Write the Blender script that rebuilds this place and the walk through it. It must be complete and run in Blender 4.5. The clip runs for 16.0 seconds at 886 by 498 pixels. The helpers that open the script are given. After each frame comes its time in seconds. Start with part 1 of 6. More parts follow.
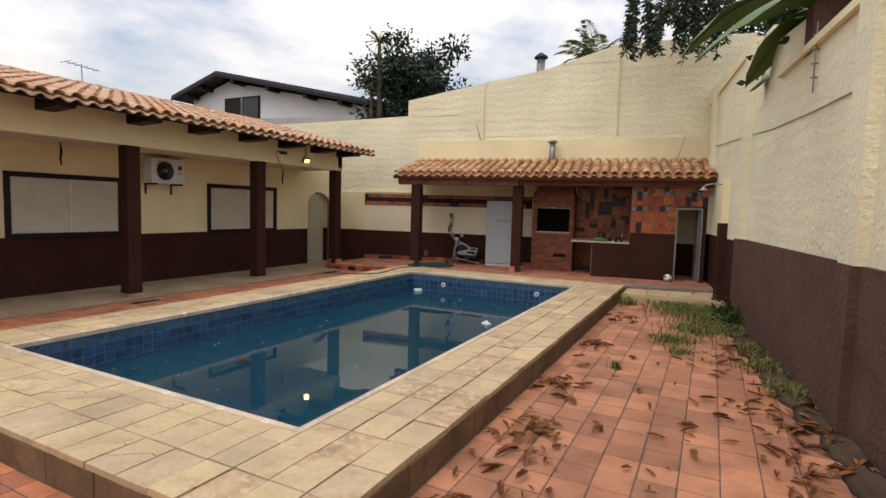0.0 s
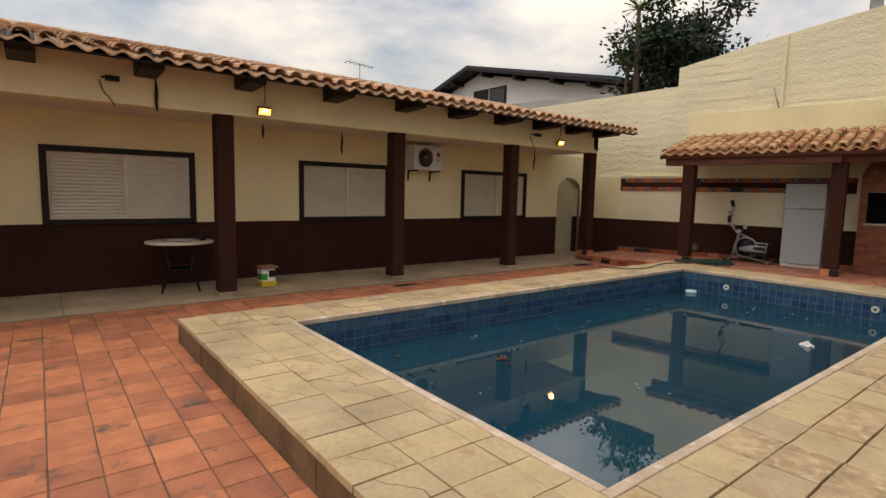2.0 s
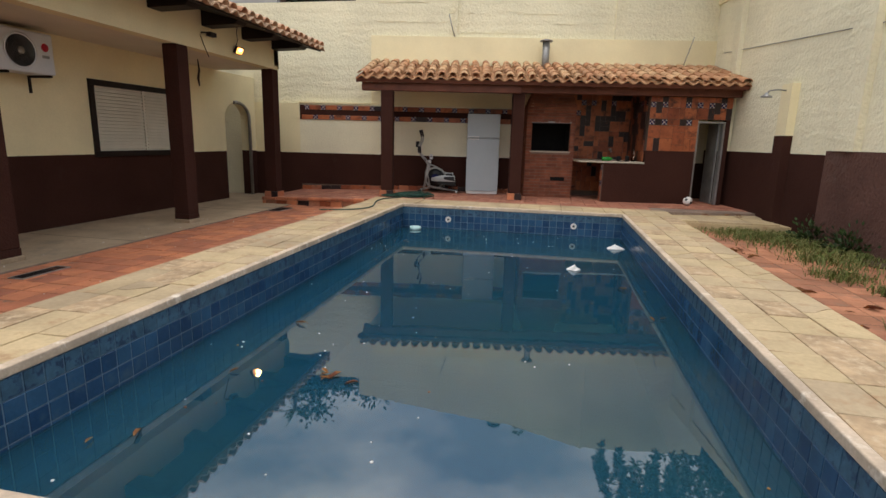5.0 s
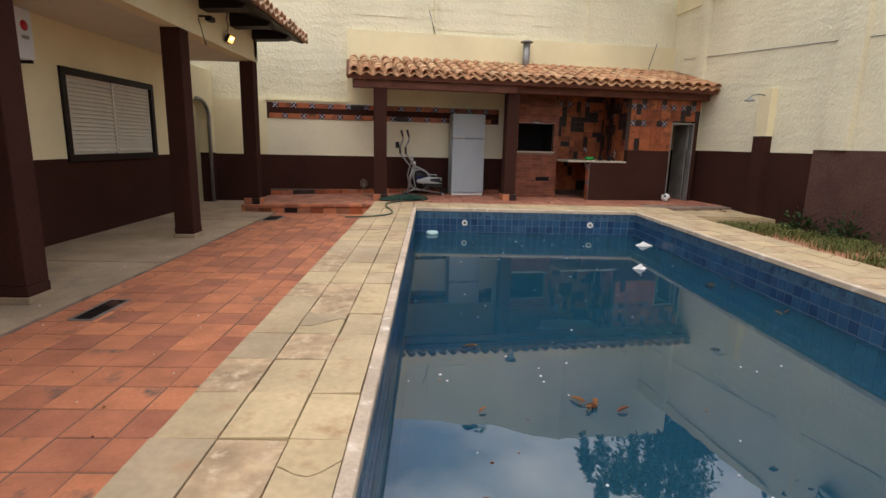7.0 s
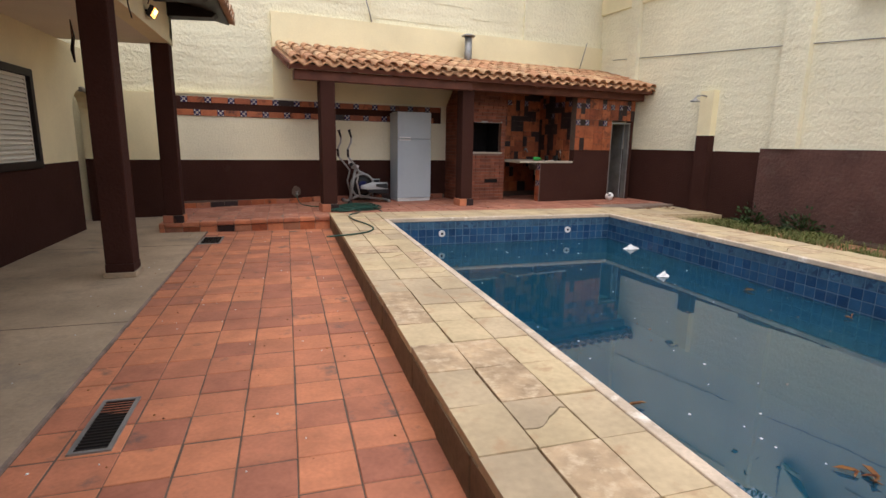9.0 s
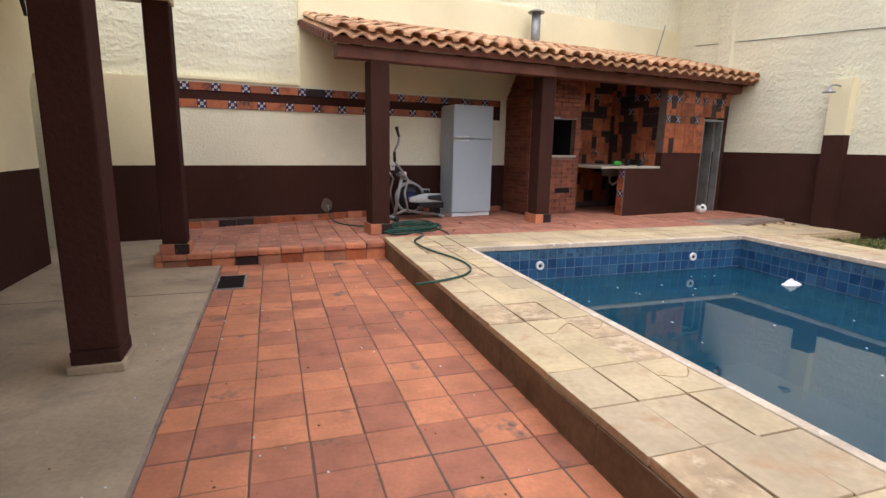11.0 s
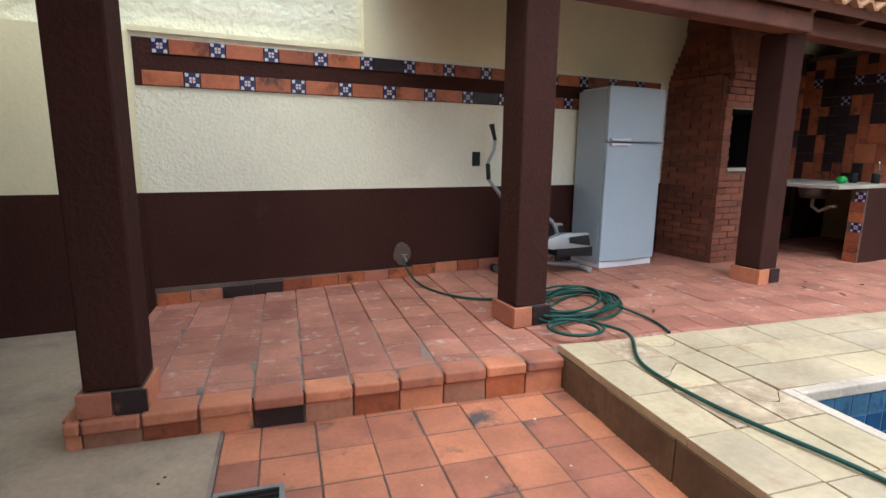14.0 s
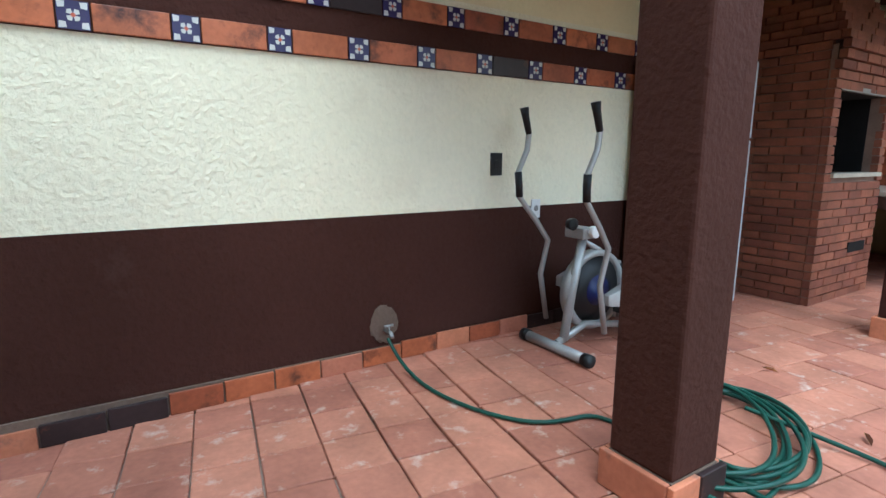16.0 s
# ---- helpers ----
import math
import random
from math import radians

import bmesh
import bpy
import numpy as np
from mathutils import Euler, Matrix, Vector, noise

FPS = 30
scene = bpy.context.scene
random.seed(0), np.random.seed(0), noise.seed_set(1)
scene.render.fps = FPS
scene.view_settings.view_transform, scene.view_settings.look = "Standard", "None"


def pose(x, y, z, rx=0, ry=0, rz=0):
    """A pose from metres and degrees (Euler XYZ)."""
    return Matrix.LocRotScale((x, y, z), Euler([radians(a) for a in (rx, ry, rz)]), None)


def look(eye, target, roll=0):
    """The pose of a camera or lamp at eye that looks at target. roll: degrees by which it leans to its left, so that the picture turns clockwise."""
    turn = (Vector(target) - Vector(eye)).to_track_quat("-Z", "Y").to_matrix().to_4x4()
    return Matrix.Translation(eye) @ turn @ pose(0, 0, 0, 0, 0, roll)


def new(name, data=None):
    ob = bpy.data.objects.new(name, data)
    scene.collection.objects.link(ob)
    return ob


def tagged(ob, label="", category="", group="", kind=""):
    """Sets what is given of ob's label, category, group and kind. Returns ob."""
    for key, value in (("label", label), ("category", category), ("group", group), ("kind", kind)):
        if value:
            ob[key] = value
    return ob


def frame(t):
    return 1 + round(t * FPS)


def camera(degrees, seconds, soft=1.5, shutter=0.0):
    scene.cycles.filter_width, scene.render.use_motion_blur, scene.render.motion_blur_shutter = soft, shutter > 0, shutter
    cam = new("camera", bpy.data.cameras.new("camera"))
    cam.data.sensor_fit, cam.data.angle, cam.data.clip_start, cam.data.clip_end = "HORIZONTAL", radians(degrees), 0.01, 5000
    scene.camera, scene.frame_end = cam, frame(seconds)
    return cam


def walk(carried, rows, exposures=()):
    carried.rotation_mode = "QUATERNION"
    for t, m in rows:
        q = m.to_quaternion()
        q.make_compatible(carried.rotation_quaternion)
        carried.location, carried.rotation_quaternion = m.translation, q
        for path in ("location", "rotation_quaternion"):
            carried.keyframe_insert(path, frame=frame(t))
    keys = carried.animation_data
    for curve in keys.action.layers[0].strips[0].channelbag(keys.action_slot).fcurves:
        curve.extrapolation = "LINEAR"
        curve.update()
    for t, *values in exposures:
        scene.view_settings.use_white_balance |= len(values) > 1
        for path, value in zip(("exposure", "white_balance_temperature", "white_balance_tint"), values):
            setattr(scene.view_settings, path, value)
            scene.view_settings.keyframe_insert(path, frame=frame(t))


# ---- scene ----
cam = camera(80.6, 16.0)
PATH = [
    (0, (0.819, 0.507, 1.682), (-0.088, 2.283, 1.526), 1.6),
    (0.5, (0.528, 0.553, 1.617), (-0.624, 2.178, 1.445), 1.5),
    (1, (0.261, 0.678, 1.618), (-1.1, 2.131, 1.428), 1.4),
    (1.5, (0.104, 0.83, 1.659), (-1.402, 2.128, 1.44), 1.5),
    (2, (-0.169, 1.025, 1.564), (-1.741, 2.244, 1.35), 1.3),
    (2.5, (-0.55, 1.209, 1.53), (-2.135, 2.41, 1.322), 1.3),
    (3, (-0.881, 1.48, 1.412), (-2.415, 2.744, 1.186), 1.2),
    (3.5, (-1.266, 1.658, 1.321), (-2.589, 3.133, 1.05), 1.2),
    (4, (-1.724, 1.759, 1.308), (-2.667, 3.494, 0.989), 1.4),
    (4.5, (-2.053, 1.902, 1.3), (-2.653, 3.773, 0.929), 1.4),
    (5, (-2.697, 1.879, 1.341), (-3.073, 3.8, 0.933), 1.5),
    (7.5, (-5.396, 2.205, 1.287), (-5.178, 4.154, 0.893), 1.1),
    (8, (-5.846, 2.439, 1.314), (-5.439, 4.357, 0.919), 0.9),
    (10.5, (-7.052, 5.031, 1.325), (-6.447, 6.896, 0.931), 1.0),
    (11, (-7.123, 5.629, 1.284), (-6.514, 7.495, 0.898), 1.0),
    (11.5, (-7.142, 6.237, 1.236), (-6.543, 8.109, 0.866), 0.8),
    (12, (-7.192, 6.794, 1.265), (-6.6, 8.668, 0.896), 0.7),
    (12.5, (-7.218, 7.394, 1.272), (-6.642, 9.273, 0.905), 0.7),
    (13, (-7.294, 7.958, 1.274), (-6.727, 9.841, 0.911), 0.5),
    (13.5, (-7.31, 8.503, 1.273), (-6.746, 10.387, 0.911), 0.6),
    (14, (-7.35, 9.036, 1.294), (-6.782, 10.918, 0.929), 0.7),
    (14.5, (-7.345, 9.53, 1.289), (-6.737, 11.399, 0.921), 0.7),
    (15, (-7.315, 10.038, 1.292), (-6.615, 11.876, 0.927), 0.5),
    (15.5, (-7.254, 10.48, 1.29), (-6.446, 12.274, 0.928), 0.4),
    (16, (-7.166, 10.954, 1.281), (-6.374, 12.757, 0.93), 0.3),
]
EXPOSURES = [(0.0, -0.60, 7200, 13), (1.5, -0.86, 7800, 12), (3.0, -0.80, 8100, 13), (4.0, -0.80, 7600, 11), (5.0, -0.53, 7000, 10), (7.5, -0.42, 7000, 13), (8.0, -0.34, 6900, 13), (10.5, -0.08, 6600, 13), (12.0, 0.22, 6200, 12), (13.0, 0.16, 6000, 9), (14.0, 0.34, 5700, 4), (15.0, 0.78, 5450, 0), (16.0, 0.84, 5200, -4)]
walk(cam, [(t, look(eye, target, roll)) for t, eye, target, roll in PATH], EXPOSURES)

# ---- world, sun, exposure ----
SUN_EL, SUN_AZ = 62.0, 195.0
world = bpy.data.worlds.new("sky")
scene.world = world
world.use_nodes = True
wn, wl = world.node_tree.nodes, world.node_tree.links
wn.clear()
w_out = wn.new("ShaderNodeOutputWorld")
w_bg = wn.new("ShaderNodeBackground")
w_sky = wn.new("ShaderNodeTexSky")
w_sky.sky_type = "NISHITA"
w_sky.sun_disc = False
w_sky.sun_elevation, w_sky.sun_rotation = radians(SUN_EL), radians(SUN_AZ)
w_tc = wn.new("ShaderNodeTexCoord")
w_map = wn.new("ShaderNodeMapping")
w_map.inputs["Scale"].default_value = (1.0, 1.0, 2.6)
w_noise = wn.new("ShaderNodeTexNoise")
w_noise.inputs["Scale"].default_value = 2.6
w_noise.inputs["Detail"].default_value = 9
w_noise.inputs["Roughness"].default_value = 0.58
w_ramp = wn.new("ShaderNodeValToRGB")
w_ramp.color_ramp.elements[0].position, w_ramp.color_ramp.elements[1].position = 0.36, 0.62
w_ramp.color_ramp.elements[0].color = (0.12, 0.12, 0.12, 1)
w_mix = wn.new("ShaderNodeMix")
w_mix.data_type = "RGBA"
w_mix.inputs[7].default_value = (12.0, 12.2, 12.8, 1)
wl.new(w_tc.outputs["Generated"], w_map.inputs["Vector"])
wl.new(w_map.outputs["Vector"], w_noise.inputs["Vector"])
wl.new(w_noise.outputs["Fac"], w_ramp.inputs["Fac"])
wl.new(w_ramp.outputs["Color"], w_mix.inputs[0])
# thin haze makes the clear patches pale
w_haze = wn.new("ShaderNodeMix")
w_haze.data_type, w_haze.blend_type = "RGBA", "MULTIPLY"
w_haze.inputs[0].default_value, w_haze.inputs[7].default_value = 1.0, (2.0, 1.9, 1.8, 1)
wl.new(w_sky.outputs["Color"], w_haze.inputs[6])
wl.new(w_haze.outputs[2], w_mix.inputs[6])
# a cloudy sky is brighter overhead than at the horizon
w_sep = wn.new("ShaderNodeSeparateXYZ")
w_up = wn.new("ShaderNodeMapRange")
w_up.inputs["From Min"].default_value, w_up.inputs["From Max"].default_value = 0.0, 1.0
w_up.inputs["To Min"].default_value, w_up.inputs["To Max"].default_value = 0.76, 2.3
w_dome = wn.new("ShaderNodeMix")
w_dome.data_type, w_dome.blend_type = "RGBA", "MULTIPLY"
w_dome.inputs[0].default_value = 1.0
wl.new(w_tc.outputs["Generated"], w_sep.inputs["Vector"])
wl.new(w_sep.outputs["Z"], w_up.inputs["Value"])
wl.new(w_mix.outputs[2], w_dome.inputs[6])
wl.new(w_up.outputs["Result"], w_dome.inputs[7])
wl.new(w_dome.outputs[2], w_bg.inputs["Color"])
w_bg.inputs["Strength"].default_value = 0.12
wl.new(w_bg.outputs["Background"], w_out.inputs["Surface"])
sun = new("sun", bpy.data.lights.new("sun", "SUN"))
sun.data.energy, sun.data.angle, sun.data.color = 1.0, radians(32), (1.0, 0.95, 0.86)
_az, _el = radians(SUN_AZ), radians(SUN_EL)
sun.matrix_world = look((math.sin(_az) * math.cos(_el) * 30, math.cos(_az) * math.cos(_el) * 30, math.sin(_el) * 30), (0, 0, 0))


# ---- materials ----
def material(name, color, rough=0.7, vary=0.18, scale=3.0, fine=60.0, bump=0.3, dist=0.004, metal=0.0, spread=0.0, tint=None, stain=None, spec=0.28, cut=False, course=0.0):
    """Paint, stone, clay: a base colour with two scales of variation, grain relief, and optional stains and piece-to-piece change."""
    m = bpy.data.materials.new(name)
    m.use_nodes = True
    n, l = m.node_tree.nodes, m.node_tree.links
    b = n["Principled BSDF"]
    b.inputs["Roughness"].default_value, b.inputs["Metallic"].default_value = rough, metal
    b.inputs["Specular IOR Level"].default_value = spec
    tc = n.new("ShaderNodeTexCoord")
    geo = n.new("ShaderNodeNewGeometry")
    big, small = n.new("ShaderNodeTexNoise"), n.new("ShaderNodeTexNoise")
    big.inputs["Scale"].default_value, big.inputs["Detail"].default_value = scale, 6
    small.inputs["Scale"].default_value, small.inputs["Detail"].default_value = fine, 5
    for t in (big, small):
        l.new(geo.outputs["Position"], t.inputs["Vector"])
    where = geo.outputs["Position"]
    if cut:
        # each piece carries its own firing marks
        oi_, ad, sc_, off = n.new("ShaderNodeObjectInfo"), n.new("ShaderNodeMath"), n.new("ShaderNodeMath"), n.new("ShaderNodeVectorMath")
        l.new(oi_.outputs["Random"], ad.inputs[0])
        l.new(geo.outputs["Random Per Island"], ad.inputs[1])
        sc_.operation, sc_.inputs[1].default_value = "MULTIPLY", 53.0
        l.new(ad.outputs[0], sc_.inputs[0])
        l.new(where, off.inputs[0])
        l.new(sc_.outputs[0], off.inputs[1])
        where = off.outputs[0]
    def mix(kind, a, bb, fac):
        x = n.new("ShaderNodeMix")
        x.data_type, x.blend_type = "RGBA", kind
        for sock, v in ((x.inputs[6], a), (x.inputs[7], bb), (x.inputs[0], fac)):
            if hasattr(v, "is_linked"):
                l.new(v, sock)
            else:
                sock.default_value = v
        return x.outputs[2]
    def ramp(src, p0, p1, c0=(0, 0, 0, 1), c1=(1, 1, 1, 1)):
        r = n.new("ShaderNodeValToRGB")
        r.color_ramp.elements[0].position, r.color_ramp.elements[1].position = p0, p1
        r.color_ramp.elements[0].color, r.color_ramp.elements[1].color = c0, c1
        l.new(src, r.inputs["Fac"])
        return r.outputs["Color"]
    base = (*color, 1)
    if spread:
        oi = n.new("ShaderNodeObjectInfo")
        wn_ = n.new("ShaderNodeTexWhiteNoise")
        wn_.noise_dimensions = "1D"
        rnd = oi.outputs["Random"]
        second = tint or tuple(c * (1 - spread) for c in color)
        isl = geo.outputs["Random Per Island"]
        add = n.new("ShaderNodeMath")
        l.new(rnd, add.inputs[0])
        l.new(isl, add.inputs[1])
        fr = n.new("ShaderNodeMath")
        fr.operation = "FRACT"
        l.new(add.outputs[0], fr.inputs[0])
        base = mix("MIX", base, (*second, 1), ramp(fr.outputs[0], 0.15, 1.0))
    base = mix("MULTIPLY", base, ramp(big.outputs["Fac"], 0.3, 0.7, (1 - vary, 1 - vary, 1 - vary, 1), (1 + vary * 0.4,) * 3 + (1,)), 1.0)
    base = mix("MULTIPLY", base, ramp(small.outputs["Fac"], 0.3, 0.7, (1 - vary * 0.6,) * 3 + (1,), (1, 1, 1, 1)), 1.0)
    if stain:
        col, lo, hi, sc = stain
        st = n.new("ShaderNodeTexNoise")
        st.inputs["Scale"].default_value, st.inputs["Detail"].default_value, st.inputs["Roughness"].default_value = sc, 8, 0.65
        l.new(where, st.inputs["Vector"])
        base = mix("MIX", base, (*col, 1), ramp(st.outputs["Fac"], lo, hi))
    l.new(base, b.inputs["Base Color"]) if not isinstance(base, tuple) else None
    if bump:
        bp = n.new("ShaderNodeBump")
        bp.inputs["Strength"].default_value, bp.inputs["Distance"].default_value = bump, dist
        l.new(small.outputs["Fac"], bp.inputs["Height"])
        l.new(bp.outputs["Normal"], b.inputs["Normal"])
        if course:
            # block courses that show through thin render
            wave, bp2 = n.new("ShaderNodeTexWave"), n.new("ShaderNodeBump")
            wave.bands_direction = "Z"
            wave.inputs["Scale"].default_value = 0.314 / course
            wave.inputs["Distortion"].default_value, wave.inputs["Detail"].default_value, wave.inputs["Detail Scale"].default_value = 6.0, 5, 1.1
            l.new(geo.outputs["Position"], wave.inputs["Vector"])
            bp2.inputs["Strength"].default_value, bp2.inputs["Distance"].default_value = 0.16, 0.02
            l.new(wave.outputs["Fac"], bp2.inputs["Height"])
            l.new(bp.outputs["Normal"], bp2.inputs["Normal"])
            l.new(bp2.outputs["Normal"], b.inputs["Normal"])
    return m


CREAM = material("cream_stucco", (0.80, 0.75, 0.56), 0.9, 0.10, 1.2, 36, 0.8, 0.012, stain=((0.62, 0.56, 0.40), 0.58, 0.85, 1.6))
CREAM_SMOOTH = material("cream_paint", (0.80, 0.715, 0.46), 0.85, 0.08, 1.5, 40, 0.35, 0.006)
CREAM_FAR = material("pale_cream_render", (0.80, 0.755, 0.55), 0.9, 0.12, 0.9, 20, 1.0, 0.02, stain=((0.6, 0.55, 0.40), 0.60, 0.9, 1.2), course=0.2)
BROWN = material("brown_paint", (0.051, 0.0212, 0.0158), 0.9, 0.16, 1.5, 40, 0.8, 0.010, stain=((0.06, 0.032, 0.025), 0.62, 0.85, 2.5), spec=0.08)
BROWN_ROUGH = material("brown_rough_render", (0.115, 0.057, 0.044), 0.85, 0.25, 2.0, 22, 1.0, 0.022, stain=((0.13, 0.085, 0.07), 0.55, 0.8, 3))
SOFFIT = material("pale_soffit_paint", (0.70, 0.64, 0.52), 0.85, 0.08, 1.5, 40, 0.2, 0.004)
CONCRETE = material("worn_concrete", (0.42, 0.315, 0.21), 0.8, 0.3, 1.6, 45, 0.35, 0.004, stain=((0.19, 0.155, 0.12), 0.52, 0.75, 2.2))
TERRA = material("terracotta_tile", (0.60, 0.225, 0.112), 0.62, 0.26, 5.0, 50, 0.45, 0.004, spread=0.5, tint=(0.38, 0.140, 0.085), stain=((0.10, 0.078, 0.068), 0.58, 0.70, 3.4), cut=True)
TERRA_DUSTY = material("dusty_terracotta_tile", (0.47, 0.20, 0.128), 0.68, 0.28, 4.0, 40, 0.35, 0.003, spread=0.55, tint=(0.35, 0.135, 0.09), stain=((0.52, 0.40, 0.33), 0.58, 0.74, 10.0), cut=True)
TERRA_WEATHERED = material("weathered_terracotta_tile", (0.54, 0.24, 0.135), 0.8, 0.30, 3.0, 35, 0.5, 0.004, spread=0.5, tint=(0.34, 0.15, 0.09), stain=((0.22, 0.15, 0.10), 0.57, 0.74, 3.5), cut=True)
WALL_TERRA = material("glazed_terracotta", (0.46, 0.14, 0.058), 0.38, 0.3, 5.0, 40, 0.2, 0.002, spread=0.6, tint=(0.28, 0.075, 0.035), stain=((0.035, 0.018, 0.016), 0.53, 0.70, 6.0), cut=True)
WALL_DARK = material("burnt_terracotta", (0.035, 0.022, 0.022), 0.35, 0.3, 5.0, 40, 0.2, 0.002, stain=((0.25, 0.08, 0.04), 0.62, 0.78, 7))
MORTAR = material("grey_mortar", (0.15, 0.105, 0.08), 0.95, 0.3, 3.0, 60, 0.5, 0.004, stain=((0.09, 0.07, 0.055), 0.5, 0.7, 4))
STONE = material("yellow_sandstone", (0.56, 0.435, 0.255), 0.72, 0.25, 2.2, 30, 0.4, 0.004, spread=0.45, tint=(0.47, 0.365, 0.235), stain=((0.36, 0.22, 0.12), 0.56, 0.74, 5.5), cut=True)
PALE_JOINT = material("pale_worn_mortar", (0.30, 0.22, 0.175), 0.95, 0.3, 3.0, 60, 0.5, 0.004, stain=((0.11, 0.085, 0.07), 0.5, 0.7, 4))
STONE_ROUGH = material("flaked_sandstone", (0.50, 0.36, 0.22), 0.85, 0.35, 6, 22, 1.0, 0.012, stain=((0.54, 0.42, 0.28), 0.50, 0.66, 14), cut=True)
# deck sides: a darker, mottled brown than the slab tops
STONE_EDGE = material("dark_mottled_stone_edge", (0.20, 0.13, 0.075), 0.85, 0.35, 2.5, 30, 0.6, 0.006, stain=((0.09, 0.055, 0.035), 0.5, 0.75, 4))
COPING = material("pale_coping", (0.60, 0.48, 0.36), 0.7, 0.3, 3, 50, 0.4, 0.003, stain=((0.75, 0.68, 0.58), 0.55, 0.7, 9))
POOL_TILE = material("blue_pool_tile", (0.016, 0.060, 0.145), 0.22, 0.3, 3, 60, 0.1, 0.001, spread=0.4, tint=(0.03, 0.105, 0.21), stain=((0.05, 0.10, 0.14), 0.55, 0.8, 6))
POOL_TRIM = material("scalloped_blue_trim", (0.06, 0.14, 0.22), 0.35, 0.4, 8, 30, 0.3, 0.002, stain=((0.015, 0.04, 0.09), 0.5, 0.6, 16))
POOL_GROUT = material("pale_blue_grout", (0.10, 0.17, 0.24), 0.8, 0.2, 4, 60, 0.2, 0.001)
POOL_DEEP = material("pool_shell", (0.05, 0.20, 0.27), 0.6, 0.25, 2, 30, 0.1, 0.001)
ROOF = material("clay_roof_tile", (0.50, 0.25, 0.13), 0.85, 0.3, 3.0, 40, 0.5, 0.004, spread=0.5, tint=(0.62, 0.40, 0.22), stain=((0.10, 0.065, 0.05), 0.58, 0.78, 4))
ROOF_PALE = material("faded_clay_roof_tile", (0.60, 0.41, 0.27), 0.85, 0.28, 3.0, 40, 0.5, 0.004, spread=0.4, tint=(0.54, 0.27, 0.15), stain=((0.20, 0.13, 0.09), 0.64, 0.9, 4))
ROOF_DARK = material("sooty_tile_underside", (0.05, 0.035, 0.028), 0.9, 0.3, 3, 40, 0.3, 0.003)
# dark timber, its base lowered further to put contact shade into the colour
WOOD_DARK = material("deepened_dark_timber", (0.012, 0.007, 0.006), 0.55, 0.3, 4, 40, 0.3, 0.003)
WOOD_RED = material("red_brown_timber", (0.17, 0.060, 0.036), 0.6, 0.3, 4, 40, 0.4, 0.003, stain=((0.07, 0.028, 0.02), 0.55, 0.8, 5))
BRICK = material("red_brick", (0.29, 0.105, 0.060), 0.8, 0.3, 6, 60, 0.5, 0.003, spread=0.4, tint=(0.20, 0.07, 0.045))
BRICK_JOINT = material("brick_mortar", (0.22, 0.145, 0.11), 0.95, 0.2, 6, 60, 0.4, 0.003)
# firebox soot, and the painted darkness of the drain and ash slot hollows
SOOT_AND_GAP = material("soot_and_gap_black", (0.008, 0.007, 0.007), 0.95, 0.3, 6, 40, 0.3, 0.004)
WHITE_METAL = material("white_enamel", (0.62, 0.65, 0.68), 0.35, 0.06, 2, 30, 0.05, 0.0005, stain=((0.48, 0.49, 0.48), 0.62, 0.85, 3))
FRIDGE = material("silver_grey_enamel", (0.42, 0.475, 0.50), 0.33, 0.06, 1.5, 30, 0.04, 0.0005, stain=((0.33, 0.38, 0.42), 0.6, 0.9, 2))
SHUTTER = material("off_white_painted_metal", (0.70, 0.665, 0.56), 0.5, 0.08, 3, 40, 0.05, 0.0005)
GREY_METAL = material("galvanised_metal", (0.32, 0.32, 0.31), 0.45, 0.25, 5, 30, 0.2, 0.002, metal=0.6, stain=((0.15, 0.12, 0.10), 0.58, 0.8, 6))
BLACK = material("black_plastic", (0.012, 0.012, 0.013), 0.45, 0.1, 5, 60, 0.1, 0.001)
SILVER = material("silver_paint_tube", (0.36, 0.36, 0.35), 0.34, 0.1, 5, 60, 0.05, 0.0005, metal=0.35)
BLUE_PLASTIC = material("blue_plastic", (0.010, 0.014, 0.075), 0.45, 0.1, 5, 60, 0.05, 0.0005)
WHITE_PLASTIC = material("white_plastic", (0.72, 0.72, 0.70), 0.4, 0.06, 5, 60, 0.05, 0.0005)
HOSE = material("green_hose", (0.014, 0.064, 0.046), 0.4, 0.2, 6, 60, 0.1, 0.001)
LEAF = material("leaf", (0.045, 0.085, 0.022), 0.55, 0.3, 4, 30, 0, 0, spread=0.6, tint=(0.02, 0.04, 0.014))
LEAF_BLUE = material("dark_leaf", (0.030, 0.058, 0.030), 0.5, 0.3, 4, 30, 0, 0, spread=0.6, tint=(0.014, 0.028, 0.016))
LEAF_YELLOW = material("yellow_green_leaf", (0.19, 0.22, 0.06), 0.55, 0.3, 4, 30, 0, 0, spread=0.5, tint=(0.08, 0.12, 0.03))
BANANA = material("banana_leaf", (0.075, 0.15, 0.03), 0.42, 0.25, 3, 40, 0.1, 0.001, spread=0.4, tint=(0.13, 0.20, 0.045))
DRY_LEAF = material("dry_leaf", (0.15, 0.055, 0.028), 0.8, 0.3, 8, 60, 0.2, 0.002, spread=0.7, tint=(0.36, 0.17, 0.05))
BARK = material("bark", (0.10, 0.07, 0.05), 0.9, 0.3, 6, 40, 0.6, 0.01)
GRASS = material("grass", (0.11, 0.16, 0.035), 0.6, 0.3, 3, 40, 0, 0, spread=0.6, tint=(0.24, 0.21, 0.08))
SOIL = material("soil", (0.085, 0.055, 0.035), 0.95, 0.35, 3, 30, 0.8, 0.02)
WHITE_WALL = material("white_house_paint", (0.80, 0.80, 0.80), 0.85, 0.06, 1, 20, 0.3, 0.01)
